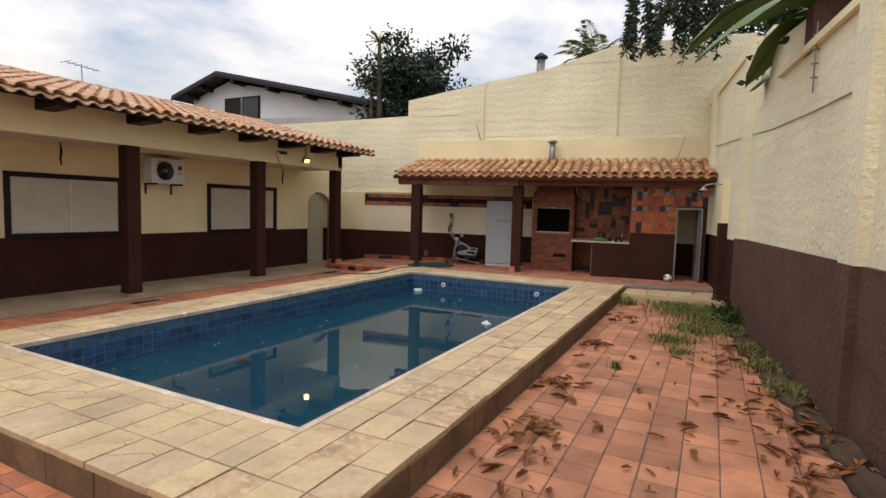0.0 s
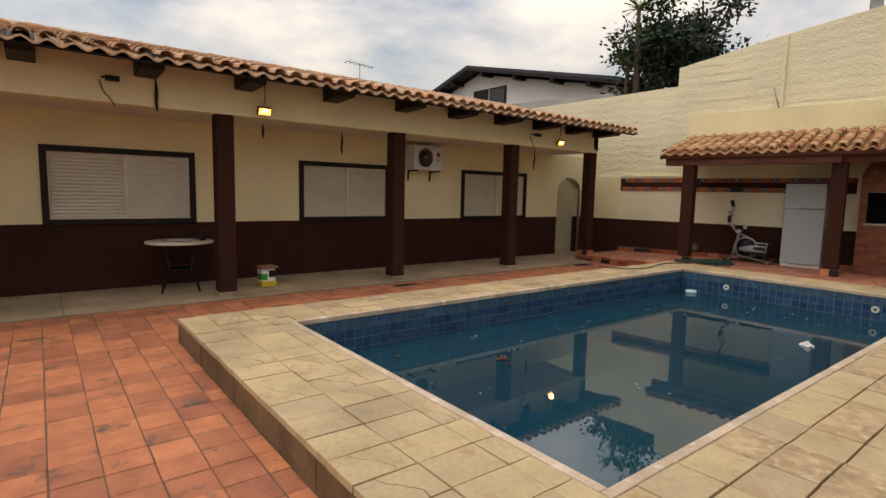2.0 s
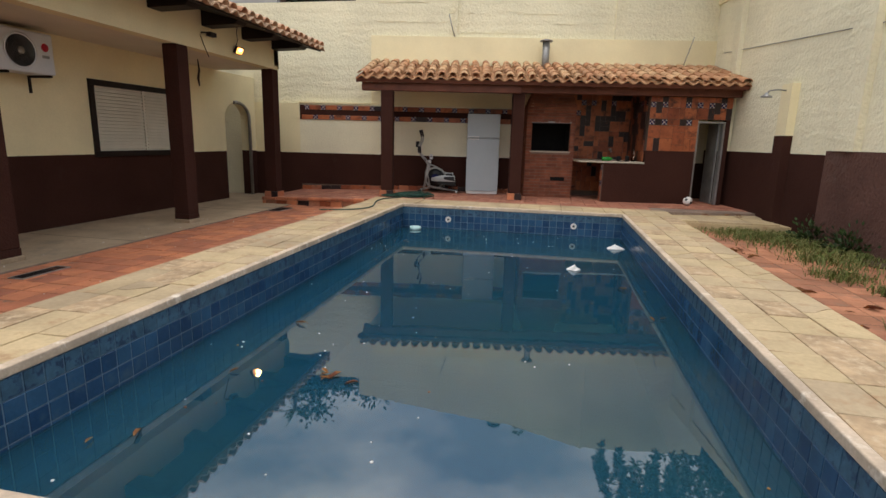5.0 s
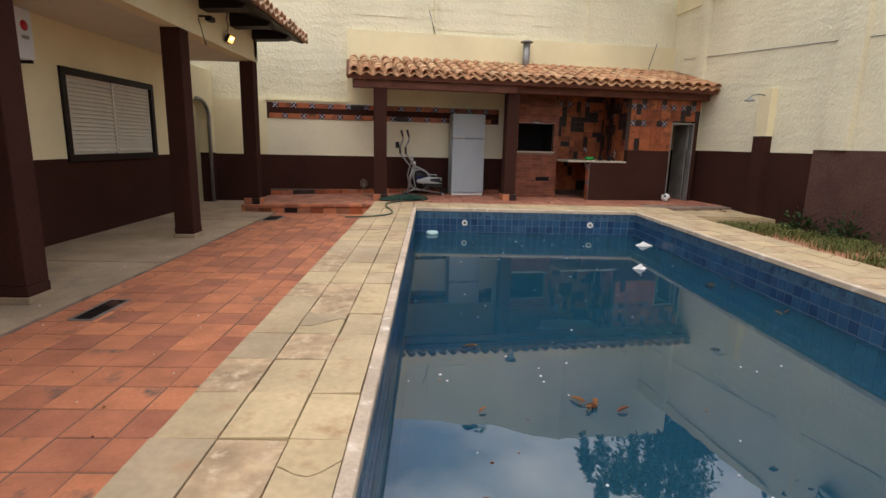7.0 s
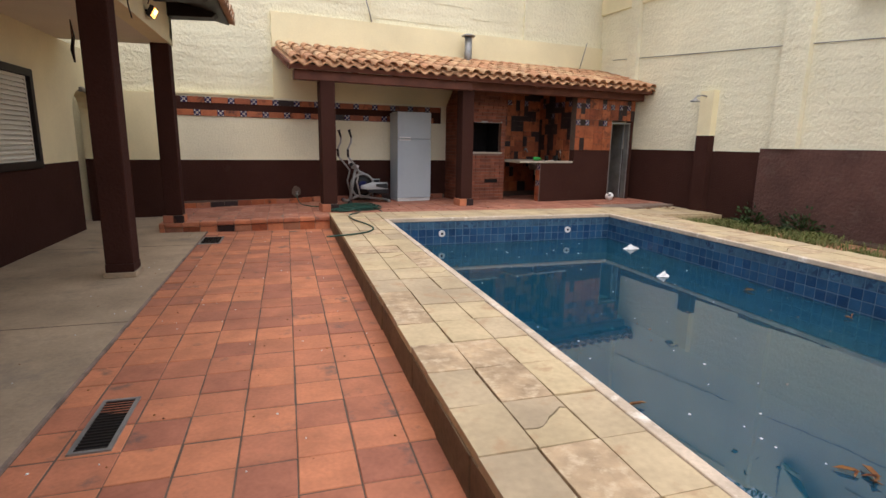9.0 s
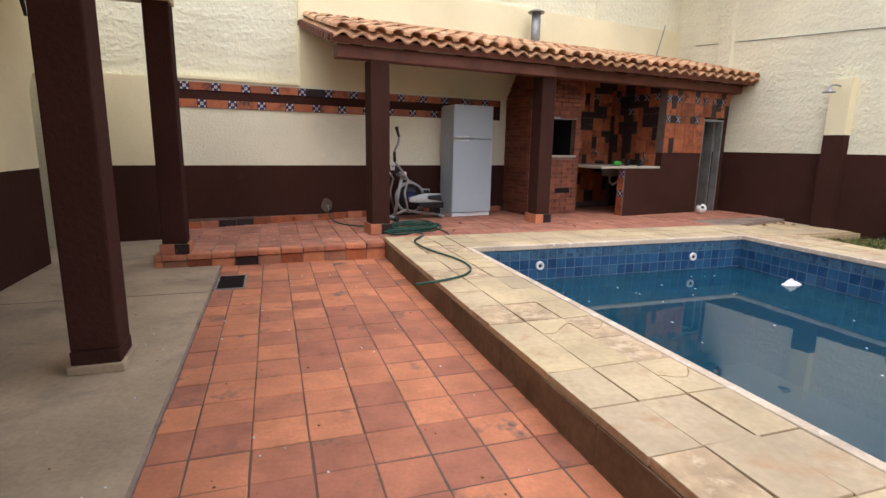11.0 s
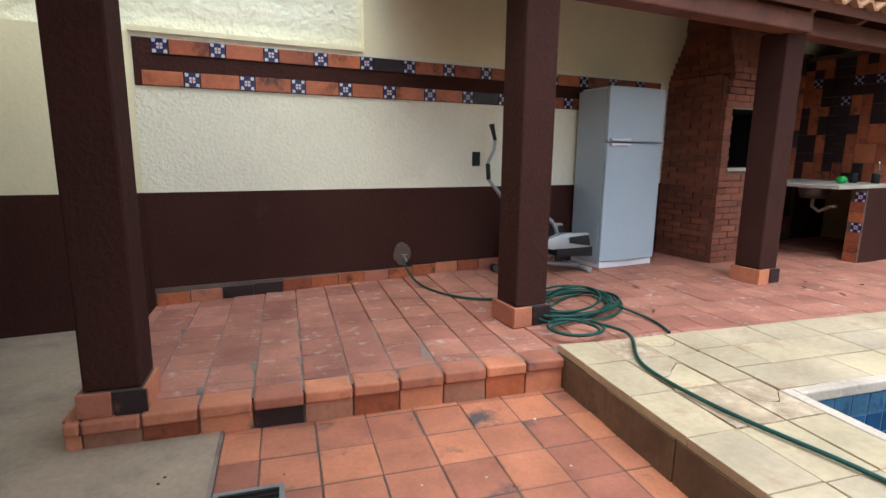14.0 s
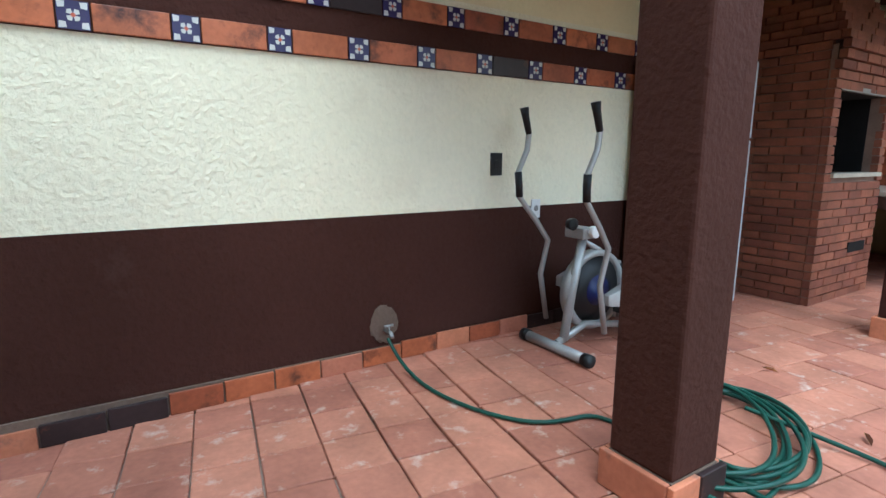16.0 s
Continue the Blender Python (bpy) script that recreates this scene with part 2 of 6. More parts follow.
GREY_BLOCK = material("bare_concrete_block", (0.33, 0.33, 0.33), 0.95, 0.2, 2, 25, 0.6, 0.01)
SLATE = material("dark_roof_tile", (0.055, 0.06, 0.075), 0.7, 0.3, 2, 20, 0.4, 0.01)
CERAMIC_BLUE = material("blue_patterned_glaze", (0.035, 0.025, 0.085), 0.2, 0.15, 8, 60, 0, 0)
CERAMIC_WHITE = material("white_glaze", (0.52, 0.50, 0.48), 0.2, 0.1, 8, 60, 0, 0)
CERAMIC_RED = material("ochre_red_glaze", (0.42, 0.10, 0.06), 0.25, 0.1, 8, 60, 0, 0)
MARBLE = material("pale_counter_stone", (0.50, 0.45, 0.36), 0.35, 0.2, 4, 40, 0.05, 0.0005)
GREEN_PLASTIC = material("green_bottle_plastic", (0.03, 0.33, 0.06), 0.25, 0.1, 5, 60, 0, 0)
RED_PLASTIC = material("red_print", (0.45, 0.02, 0.04), 0.4, 0.1, 5, 60, 0, 0)
YELLOW_PAINT = material("yellow_print", (0.62, 0.50, 0.04), 0.45, 0.1, 5, 60, 0, 0)
CARDBOARD = material("brown_lid", (0.28, 0.13, 0.07), 0.8, 0.2, 5, 60, 0.1, 0.001)


def plain(name, color, rough=0.5, emit=0.0):
    m = bpy.data.materials.new(name)
    m.use_nodes = True
    b = m.node_tree.nodes["Principled BSDF"]
    b.inputs["Base Color"].default_value, b.inputs["Roughness"].default_value = (*color, 1), rough
    if emit:
        b.inputs["Emission Color"].default_value, b.inputs["Emission Strength"].default_value = (*color, 1), emit
    return m


GLOW = plain("lamp_glow", (1.0, 0.42, 0.10), 0.4, 5.0)
GLOW_CORE = plain("lamp_core", (1.0, 0.80, 0.45), 0.4, 9.0)
GLASS = plain("clear_glass", (0.9, 0.95, 0.95), 0.03)
GLASS.node_tree.nodes["Principled BSDF"].inputs["Transmission Weight"].default_value = 1.0
DARK_GLASS = plain("dark_window_glass", (0.01, 0.012, 0.016), 0.08)


def water_material():
    m = bpy.data.materials.new("murky_pool_water")
    m.use_nodes = True
    n, l = m.node_tree.nodes, m.node_tree.links
    b = n["Principled BSDF"]
    b.inputs["Roughness"].default_value, b.inputs["IOR"].default_value = 0.012, 1.82
    b.inputs["Specular IOR Level"].default_value = 0.85
    geo = n.new("ShaderNodeNewGeometry")
    cloud = n.new("ShaderNodeTexNoise")
    cloud.inputs["Scale"].default_value, cloud.inputs["Detail"].default_value = 0.6, 4
    l.new(geo.outputs["Position"], cloud.inputs["Vector"])
    r = n.new("ShaderNodeValToRGB")
    r.color_ramp.elements[0].position, r.color_ramp.elements[1].position = 0.35, 0.7
    r.color_ramp.elements[0].color, r.color_ramp.elements[1].color = (0.006, 0.054, 0.102, 1), (0.015, 0.066, 0.088, 1)
    l.new(cloud.outputs["Fac"], r.inputs["Fac"])
    l.new(r.outputs["Color"], b.inputs["Base Color"])
    rip = n.new("ShaderNodeTexNoise")
    rip.inputs["Scale"].default_value, rip.inputs["Detail"].default_value = 3.0, 3
    l.new(geo.outputs["Position"], rip.inputs["Vector"])
    bp = n.new("ShaderNodeBump")
    bp.inputs["Strength"].default_value, bp.inputs["Distance"].default_value = 0.05, 0.01
    l.new(rip.outputs["Fac"], bp.inputs["Height"])
    l.new(bp.outputs["Normal"], b.inputs["Normal"])
    clear = n.new("ShaderNodeBsdfTransparent")
    clear.inputs["Color"].default_value = (0.35, 0.62, 0.70, 1)
    mx = n.new("ShaderNodeMixShader")
    mx.inputs["Fac"].default_value = 0.20
    l.new(b.outputs["BSDF"], mx.inputs[1])
    l.new(clear.outputs["BSDF"], mx.inputs[2])
    l.new(mx.outputs["Shader"], n["Material Output"].inputs["Surface"])
    return m


WATER = water_material()


# ---- building helpers ----
class Build:
    """Gathers faces of one mesh."""
    def __init__(self):
        self.v, self.f, self.k, self.mats, self.smooth = [], [], [], [], []

    def slot(self, m):
        if m not in self.mats:
            self.mats.append(m)
        return self.mats.index(m)

    def face(self, pts, m, smooth=False):
        i = len(self.v)
        self.v += [tuple(p) for p in pts]
        self.f.append(tuple(range(i, i + len(pts))))
        self.k.append(self.slot(m))
        self.smooth.append(smooth)

    def box(self, x0, x1, y0, y1, z0, z1, m, at=None, ch=0.0):
        """A box, with its top edges chamfered by ch."""
        x0, x1, y0, y1, z0, z1 = min(x0, x1), max(x0, x1), min(y0, y1), max(y0, y1), min(z0, z1), max(z0, z1)
        if ch:
            r = [[(x0, y0, z0), (x1, y0, z0), (x1, y1, z0), (x0, y1, z0)], [(x0, y0, z1 - ch), (x1, y0, z1 - ch), (x1, y1, z1 - ch), (x0, y1, z1 - ch)],
                 [(x0 + ch, y0 + ch, z1), (x1 - ch, y0 + ch, z1), (x1 - ch, y1 - ch, z1), (x0 + ch, y1 - ch, z1)]]
        else:
            r = [[(x0, y0, z0), (x1, y0, z0), (x1, y1, z0), (x0, y1, z0)], [(x0, y0, z1), (x1, y0, z1), (x1, y1, z1), (x0, y1, z1)]]
        self.rings(r, m, at=at, caps=True)

    def rings(self, rows, m, at=None, caps=True, closed=True, smooth=False):
        i, s, n = len(self.v), self.slot(m), len(rows[0])
        for row in rows:
            self.v += [tuple(at @ Vector(p)) if at else tuple(p) for p in row]
        for a in range(len(rows) - 1):
            for b in range(n if closed else n - 1):
                c = (b + 1) % n
                self.f.append((i + a * n + b, i + a * n + c, i + (a + 1) * n + c, i + (a + 1) * n + b))
                self.k.append(s)
                self.smooth.append(smooth)
        if caps and closed:
            for row in (tuple(i + b for b in reversed(range(n))), tuple(i + (len(rows) - 1) * n + b for b in range(n))):
                self.f.append(row)
                self.k.append(s)
                self.smooth.append(False)

    def tube(self, pts, r, m, n=8, caps=True):
        """A round bar along points; r is one radius or one for each point."""
        pts = [Vector(p) for p in pts]
        rs = r if isinstance(r, (list, tuple)) else [r] * len(pts)
        rows, ref = [], Vector((0, 0, 1))
        for j, p in enumerate(pts):
            d = (pts[min(j + 1, len(pts) - 1)] - pts[max(j - 1, 0)]).normalized()
            if abs(d.dot(ref)) > 0.95:
                ref = Vector((1, 0, 0)) if abs(d.x) < 0.9 else Vector((0, 1, 0))
            u = d.cross(ref).normalized()
            w = u.cross(d)
            ref = w
            rows.append([p + rs[j] * (math.cos(2 * math.pi * q / n) * u + math.sin(2 * math.pi * q / n) * w) for q in range(n)])
        self.rings([[tuple(p) for p in reversed(row)] for row in rows], m, caps=caps, smooth=True)

    def lathe(self, prof, m, c=(0, 0, 0), n=20, at=None):
        rows = [[(c[0] + r * math.cos(2 * math.pi * q / n), c[1] + r * math.sin(2 * math.pi * q / n), c[2] + z) for q in range(n)] for r, z in prof]
        self.rings(rows, m, at=at, smooth=True)

    def mesh(self, name):
        me = bpy.data.meshes.new(name)
        me.from_pydata(self.v, [], self.f)
        for m in self.mats:
            me.materials.append(m)
        me.polygons.foreach_set("material_index", self.k)
        me.polygons.foreach_set("use_smooth", self.smooth)
        me.validate()
        me.update()
        return me

    def done(self, name, parent=None, bevel=0.0, **tags):
        ob = new(name, self.mesh(name))
        if parent:
            ob.parent = parent
        if bevel:
            md = ob.modifiers.new("edge", "BEVEL")
            md.width, md.segments, md.limit_method = bevel, 2, "ANGLE"
        return tagged(ob, **tags)


def simple_box(name, dims, m, parent=None, bevel=0.0, **tags):
    b = Build()
    b.box(*dims, m)
    return b.done(name, parent, bevel, **tags)


def empty(name, loc=(0, 0, 0), **tags):
    ob = new(name)
    ob.location = loc
    ob.empty_display_size = 0.1
    return tagged(ob, **tags)


def structure(name, dims, m, label, bevel=0.0, category="wall"):
    return simple_box(name, dims, m, None, bevel, label=label, category=category, kind="structure")


rng = random.Random(7)


def back(*obs):
    """Sets top-level things that were built in the porch's own plan into their place."""
    for ob in obs:
        ob.matrix_world = BACK @ ob.matrix_basis
    return obs[0]


# ---- plan ----
HX = -9.36          # house wall face
BY = 13.55          # back wall face
BEAM_X = -7.98      # outer face of the veranda beam
PX0, PX1, PY0, PY1 = -5.16, -1.47, 3.02, 10.69   # pool basin
DX0, DX1, DY0, DY1 = -5.92, -0.65, 2.09, 11.52     # stone deck
DECK, WATER_Z, PORCH = 0.235, -0.17, 0.195
STEP_X, STEP_Y = -8.30, 11.46
CONC_X = -7.68
# the back wall and the porch stand turned against the pool: BACK maps their own plan into the yard
BACK = Matrix.Translation((-6.3, 13.55, 0)) @ Matrix.Rotation(radians(8.5), 4, "Z") @ Matrix.Translation((6.3, -13.55, 0))
SOUTH = -5.0


def porch_z(x):
    """The porch floor falls towards the house."""
    return PORCH + 0.024 * min(0.0, x + 5.9)


def wall_x(y):
    """Face of the slanting boundary wall."""
    return 0.75 + 0.135 * (13.9 - y)


# ---- ground, with the pool's hole ----
def ground_sheet():
    b = Build()
    R = 900.0
    z = -0.06
    hx0, hx1, hy0, hy1 = PX0 - 0.12, PX1 + 0.12, PY0 - 0.12, PY1 + 0.12
    for x0, x1, y0, y1 in ((-R, hx0, -R, R), (hx1, R, -R, R), (hx0, hx1, -R, hy0), (hx0, hx1, hy1, R)):
        b.face([(x0, y0, z), (x1, y0, z), (x1, y1, z), (x0, y1, z)], SOIL)
    return b.done("ground", label="bare dark soil under and around the yard", category="ground", kind="structure")


ground_sheet()
structure("floor_walkway", (-12.6, CONC_X, SOUTH, 13.6, -0.05, 0.012), CONCRETE, "worn grey-brown concrete veranda floor", category="floor")
joint = Build()
for y in (1.2, 4.3, 7.4, 10.4):
    joint.box(HX, CONC_X, y, y + 0.008, 0.012, 0.0135, MORTAR)
joint.box(CONC_X - 0.004, CONC_X + 0.012, SOUTH, STEP_Y, -0.02, 0.0145, PALE_JOINT)
joint.done("trim_walkway_edge", label="rough dirty edge strip of the concrete walkway", category="trim", kind="structure")
court = structure("floor_courtyard", (CONC_X, DX0, SOUTH, STEP_Y, -0.05, 0.0), MORTAR, "terracotta tiled courtyard strip between house and pool", category="floor")
front = structure("floor_front", (DX0, 4.0, SOUTH, DY0, -0.05, -0.001), MORTAR, "terracotta tiled court before the pool", category="floor")
side = structure("floor_side", (DX1, 2.6, DY0, 11.0, -0.05, -0.001), MORTAR, "weathered terracotta paving beside the pool", category="floor")
b = Build()
outline = [(STEP_X + 0.01, STEP_Y + 0.01), (DX0, STEP_Y + 0.01), (DX0, DY1 + 0.002), (-1.3, DY1 + 0.002), (-0.4, 11.75), (1.3, 12.2), (1.3, 14.75), (STEP_X + 0.01, 13.30)]
b.rings([[(x, y, -0.05) for x, y in outline], [(x, y, porch_z(x) - 0.0045) for x, y in outline]], PALE_JOINT)
porch = b.done("floor_porch", label="raised terracotta tiled porch floor with a step", category="floor", kind="structure")
deck = Build()
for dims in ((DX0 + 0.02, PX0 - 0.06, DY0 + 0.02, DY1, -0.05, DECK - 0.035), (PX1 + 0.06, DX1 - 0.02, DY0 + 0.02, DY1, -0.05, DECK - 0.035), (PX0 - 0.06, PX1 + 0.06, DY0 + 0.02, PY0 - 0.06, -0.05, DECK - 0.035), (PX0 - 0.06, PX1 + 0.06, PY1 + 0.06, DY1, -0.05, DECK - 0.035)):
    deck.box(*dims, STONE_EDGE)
deck = deck.done("pavement_deck", label="raised pool deck of yellow sandstone slabs with darker brown sides", category="pool deck", kind="structure")
corner = structure("pavement_corner", (DX1, 1.4, 11.0, 12.6, -0.05, 0.12), STONE, "sandstone paving in the corner by the shower", category="paving")

# ---- boundary and back walls ----
def prism(name, pts, y0, y1, m, label, cat="wall", bevel=0.0):
    """A wall standing along x with the outline pts (x, z)."""
    b = Build()
    b.rings([[(x, y0, z) for x, z in pts], [(x, y1, z) for x, z in pts]], m)
    return b.done(name, bevel=bevel, label=label, category=cat, kind="structure")


back(structure("wall_back_low", (-8.35, 1.3, BY, BY + 0.3, -0.05, 0.98), BROWN, "back wall painted dark brown below"))
back(structure("wall_back_mid", (-8.35, 1.3, BY, BY + 0.3, 0.98, 2.08), CREAM, "back wall of rough cream stucco"))
back(structure("wall_back_low_left", (-11.3, -8.35, BY + 0.012, BY + 0.3, -0.05, 0.98), BROWN, "back wall painted dark brown below"))
back(structure("wall_back_mid_left", (-11.3, -8.35, BY + 0.012, BY + 0.3, 0.98, 2.08), CREAM_SMOOTH, "smooth cream back wall beside the house"))
back(structure("wall_back_porch", (-6.70, 1.3, BY, BY + 0.3, 2.08, 3.55), CREAM_SMOOTH, "smooth cream wall above the porch"))
back(prism("wall_back_tall", [(-14.5, 2.08), (1.6, 2.08), (1.6, 5.92), (-1.4, 5.88), (-3.2, 5.35), (-4.85, 5.09), (-7.05, 4.70), (-7.05, 4.27), (-9.0, 4.2), (-14.5, 4.05)], BY + 0.07, BY + 0.32, CREAM_FAR, "tall cream boundary wall of roughly rendered block with a sloping top"))
back(prism("trim_wall_ledge", [(-8.36, 2.08), (-6.72, 2.08), (-6.72, 2.115), (-8.36, 2.115)], BY - 0.02, BY + 0.075, CREAM_SMOOTH, "painted ledge on the wall", "trim"))
back(prism("wall_grey_block", [(-14.0, 3.7), (-8.9, 3.7), (-8.9, 4.36), (-14.0, 4.42)], BY + 0.36, BY + 0.56, GREY_BLOCK, "bare grey concrete block wall behind"))
for x, top in ((-4.85, 5.07), (-1.4, 5.86)):
    back(structure("trim_wall_rib", (x - 0.03, x + 0.03, BY + 0.015, BY + 0.08, 3.55, top), CREAM_FAR, "narrow rendered rib on the tall wall", category="trim"))
b = Build()
for i in range(16):
    z = 3.65 + 0.2 * (i % 11)
    x = -6.9 + rng.random() * 6.5
    if z < 4.8 or x > -3:
        b.box(x, x + 0.4 + rng.random() * 0.9, BY + 0.062, BY + 0.075, z, z + 0.018, CREAM_FAR)
back(b.done("trim_wall_courses", label="block courses showing through the render", category="trim", kind="structure"))


def slanted(name, y0, y1, z0, z1, out, m, label, thick=0.25, z1b=None, cat="wall"):
    """A stretch of the boundary wall from y0 to y1, its face moved out into the yard by out; z1b is the top's height at y1."""
    b = Build()
    z1b = z1 if z1b is None else z1b
    a0, a1 = wall_x(y0) - out, wall_x(y1) - out
    w0, w1 = wall_x(y0) + thick, wall_x(y1) + thick
    b.rings([[(a0, y0, z0), (w0, y0, z0), (w1, y1, z0), (a1, y1, z0)], [(a0, y0, z1), (w0, y0, z1), (w1, y1, z1b), (a1, y1, z1b)]], m)
    return b.done(name, label=label, category=cat, kind="structure")


slanted("wall_side_low", 10.4, 15.0, -0.05, 1.27, 0.0, BROWN, "side wall painted brown below")
slanted("wall_side_high", 9.0, 15.0, 1.27, 4.28, 0.0, CREAM_FAR, "tall cream side wall", z1b=4.58)
slanted("wall_side_base", SOUTH, 10.4, -0.05, 1.33, 0.05, BROWN_ROUGH, "rough brown base of the side wall")
slanted("wall_side_upper", 7.4, 9.0, 1.33, 3.84, 0.0, CREAM_FAR, "tall cream side wall", z1b=4.0)
slanted("wall_side_upper_near", SOUTH, 7.4, 1.33, 3.35, 0.0, CREAM_FAR, "tall cream side wall", z1b=3.42)
slanted("trim_side_coping", SOUTH, 8.34, 3.42, 3.50, 0.06, CREAM_SMOOTH, "rounded coping on the side wall", cat="trim")
slanted("trim_side_coping_far", 9.8, 14.9, 4.28, 4.38, 0.04, CREAM_SMOOTH, "coping on the side wall", z1b=4.64, cat="trim")
slanted("trim_side_pier", 7.2, 7.45, 3.42, 3.92, 0.02, BROWN_ROUGH, "dark weathered pier end on the side wall", cat="trim")
for y, w, top in ((9.8, 0.42, 4.3), (5.45, 0.32, 3.4), (13.4, 0.25, 4.5)):
    slanted("trim_side_pilaster", y, y + w, 1.33 if y < 10 else 1.27, top, 0.09, CREAM_FAR, "cream pilaster on the side wall", cat="trim")
slanted("trim_side_pilaster_low", 5.45, 5.77, -0.05, 1.329, 0.11, BROWN_ROUGH, "brown pilaster foot on the side wall", cat="trim")
slanted("trim_shower_pier_low", 11.35, 11.63, -0.05, 1.55, 0.13, BROWN, "brown lower part of the shower pier", cat="trim")
slanted("trim_shower_pier_high", 11.35, 11.63, 1.55, 2.36, 0.12, CREAM_SMOOTH, "cream upper part of the shower pier", cat="trim")
structure("wall_south", (-13.5, 5.0, SOUTH - 0.3, SOUTH, -0.05, 2.6), CREAM_FAR, "plain cream wall closing the yard")

# ---- house front: wall with windows and arch ----
WINDOWS = ((1.06, 3.05, 0.98, 2.11), (4.80, 6.72, 0.98, 2.09), (8.63, 10.74, 0.96, 2.09))
ARCH = (11.95, 12.85, 2.02)


def house_wall():
    b = Build()
    spans, y = [], SOUTH
    for y0, y1, z0, z1 in WINDOWS:
        spans.append((y, y0, 0.0, 2.60))
        spans.append((y0, y1, 0.0, z0))
        spans.append((y0, y1, z1, 2.60))
        y = y1
    spans.append((y, ARCH[0], 0.0, 2.60))
    for y0, y1, z0, z1 in spans:
        for lo, hi, m in ((z0, min(z1, 1.0), BROWN), (max(z0, 1.0), z1, CREAM_SMOOTH)):
            if hi > lo + 0.001:
                b.box(HX - 0.2, HX, y0, y1, lo, hi, m)
    # pier and lintel with the round arch
    for lo, hi, m in ((0.0, 1.0, BROWN), (1.0, 2.60, CREAM_SMOOTH)):
        b.box(HX - 0.2, HX, ARCH[1], 13.12, lo, hi, m)
    yc, r = (ARCH[0] + ARCH[1]) / 2, (ARCH[1] - ARCH[0]) / 2
    zs = ARCH[2] - r * 0.75
    n = 12
    for i in range(n):
        a0, a1 = math.pi * i / n, math.pi * (i + 1) / n
        p0, p1 = (yc - r * math.cos(a0), zs + 0.75 * r * math.sin(a0)), (yc - r * math.cos(a1), zs + 0.75 * r * math.sin(a1))
        b.rings([[(HX, p0[0], p0[1]), (HX - 0.2, p0[0], p0[1]), (HX - 0.2, p1[0], p1[1]), (HX, p1[0], p1[1])], [(HX, p0[0], 2.60), (HX - 0.2, p0[0], 2.60), (HX - 0.2, p1[0], 2.60), (HX, p1[0], 2.60)]], CREAM_SMOOTH)
    return b.done("wall_house", label="house wall, cream above and dark brown below, with an arched doorway", category="wall", kind="structure")


house_wall()
back(structure("wall_passage_end", (-11.3, -9.55, BY - 0.06, BY + 0.008, 0.0, 2.07), CREAM, "cream stucco wall closing the side passage"))
structure("wall_passage", (-11.2, -11.0, 9.5, 13.1, -0.05, 3.3), CREAM, "cream stucco wall of the side passage")
structure("wall_house_rooms", (-12.6, -12.4, SOUTH, 9.5, 0.0, 2.60), CREAM_SMOOTH, "inner wall of the house")
structure("wall_house_end", (-12.6, -11.2, 9.5, 9.7, 0.0, 2.60), CREAM_SMOOTH, "end wall of the house")
b = Build()
yc, r = (ARCH[0] + ARCH[1]) / 2, (ARCH[1] - ARCH[0]) / 2
zs = ARCH[2] - r * 0.75
arc = [(ARCH[1], 0.0)] + [(yc + r * math.cos(math.pi * i / 12), zs + 0.75 * r * math.sin(math.pi * i / 12)) for i in range(13)]
arc = arc[:9]
b.tube([(HX + 0.01, y, z) for y, z in arc], 0.035, GREY_METAL, 6)
b.done("trim_arch_frame", label="dark metal frame round the arched doorway", category="door frame", kind="structure")


def window(i, y0, y1, z0, z1):
    top = empty("window_%d" % (i + 1), (HX, (y0 + y1) / 2, z0), label="closed off-white metal shutters in a dark wooden window frame", category="window", kind="structure")
    mv = lambda ob: setattr(ob, "matrix_parent_inverse", Matrix.Translation((-HX, -(y0 + y1) / 2, -z0)))
    b = Build()
    w = 0.085
    for d in ((y0, y1, z0, z0 + w), (y0, y1, z1 - w, z1), (y0, y0 + w, z0 + w, z1 - w), (y1 - w, y1, z0 + w, z1 - w)):
        b.box(HX - 0.1, HX + 0.035, *d, WOOD_DARK)
    mv(b.done("frame", top, 0.006))
    yc = y0 + (y1 - y0) * 0.52
    for a, c, off in ((y0 + w, yc + 0.02, 0.0), (yc - 0.02, y1 - w, 0.022)):
        b = Build()
        xf = HX - 0.045 + off
        fr = 0.035
        for d in ((a, c, z0 + w, z0 + w + fr), (a, c, z1 - w - fr, z1 - w), (a, a + fr, z0 + w + fr, z1 - w - fr), (c - fr, c, z0 + w + fr, z1 - w - fr)):
            b.box(xf - 0.02, xf + 0.012, *d, SHUTTER)
        mv(b.done("sash", top))
        n = 17
        h = (z1 - z0 - 2 * w - 2 * fr) / n
        for j in range(n):
            zz = z0 + w + fr + j * h
            s = Build()
            s.rings([[(xf - 0.004, a + fr, zz), (xf + 0.030, a + fr, zz + 0.002), (xf + 0.012, a + fr, zz + h * 0.55), (xf - 0.010, a + fr, zz + h), (xf - 0.016, a + fr, zz + h)], [(xf - 0.004, c - fr, zz), (xf + 0.030, c - fr, zz + 0.002), (xf + 0.012, c - fr, zz + h * 0.55), (xf - 0.010, c - fr, zz + h), (xf - 0.016, c - fr, zz + h)]], SHUTTER)
            mv(s.done("slat", top))


for i, w_ in enumerate(WINDOWS):
    window(i, *w_)

# veranda beam, ceiling, posts
structure("wall_veranda_beam", (BEAM_X - 0.2, BEAM_X, SOUTH, 11.72, 2.59, 3.18), CREAM_SMOOTH, "cream beam along the veranda front", category="beam")
structure("ceiling_veranda", (HX - 0.2, BEAM_X - 0.2, SOUTH, 11.72, 2.60, 2.66), SOFFIT, "pale painted veranda ceiling", category="ceiling")
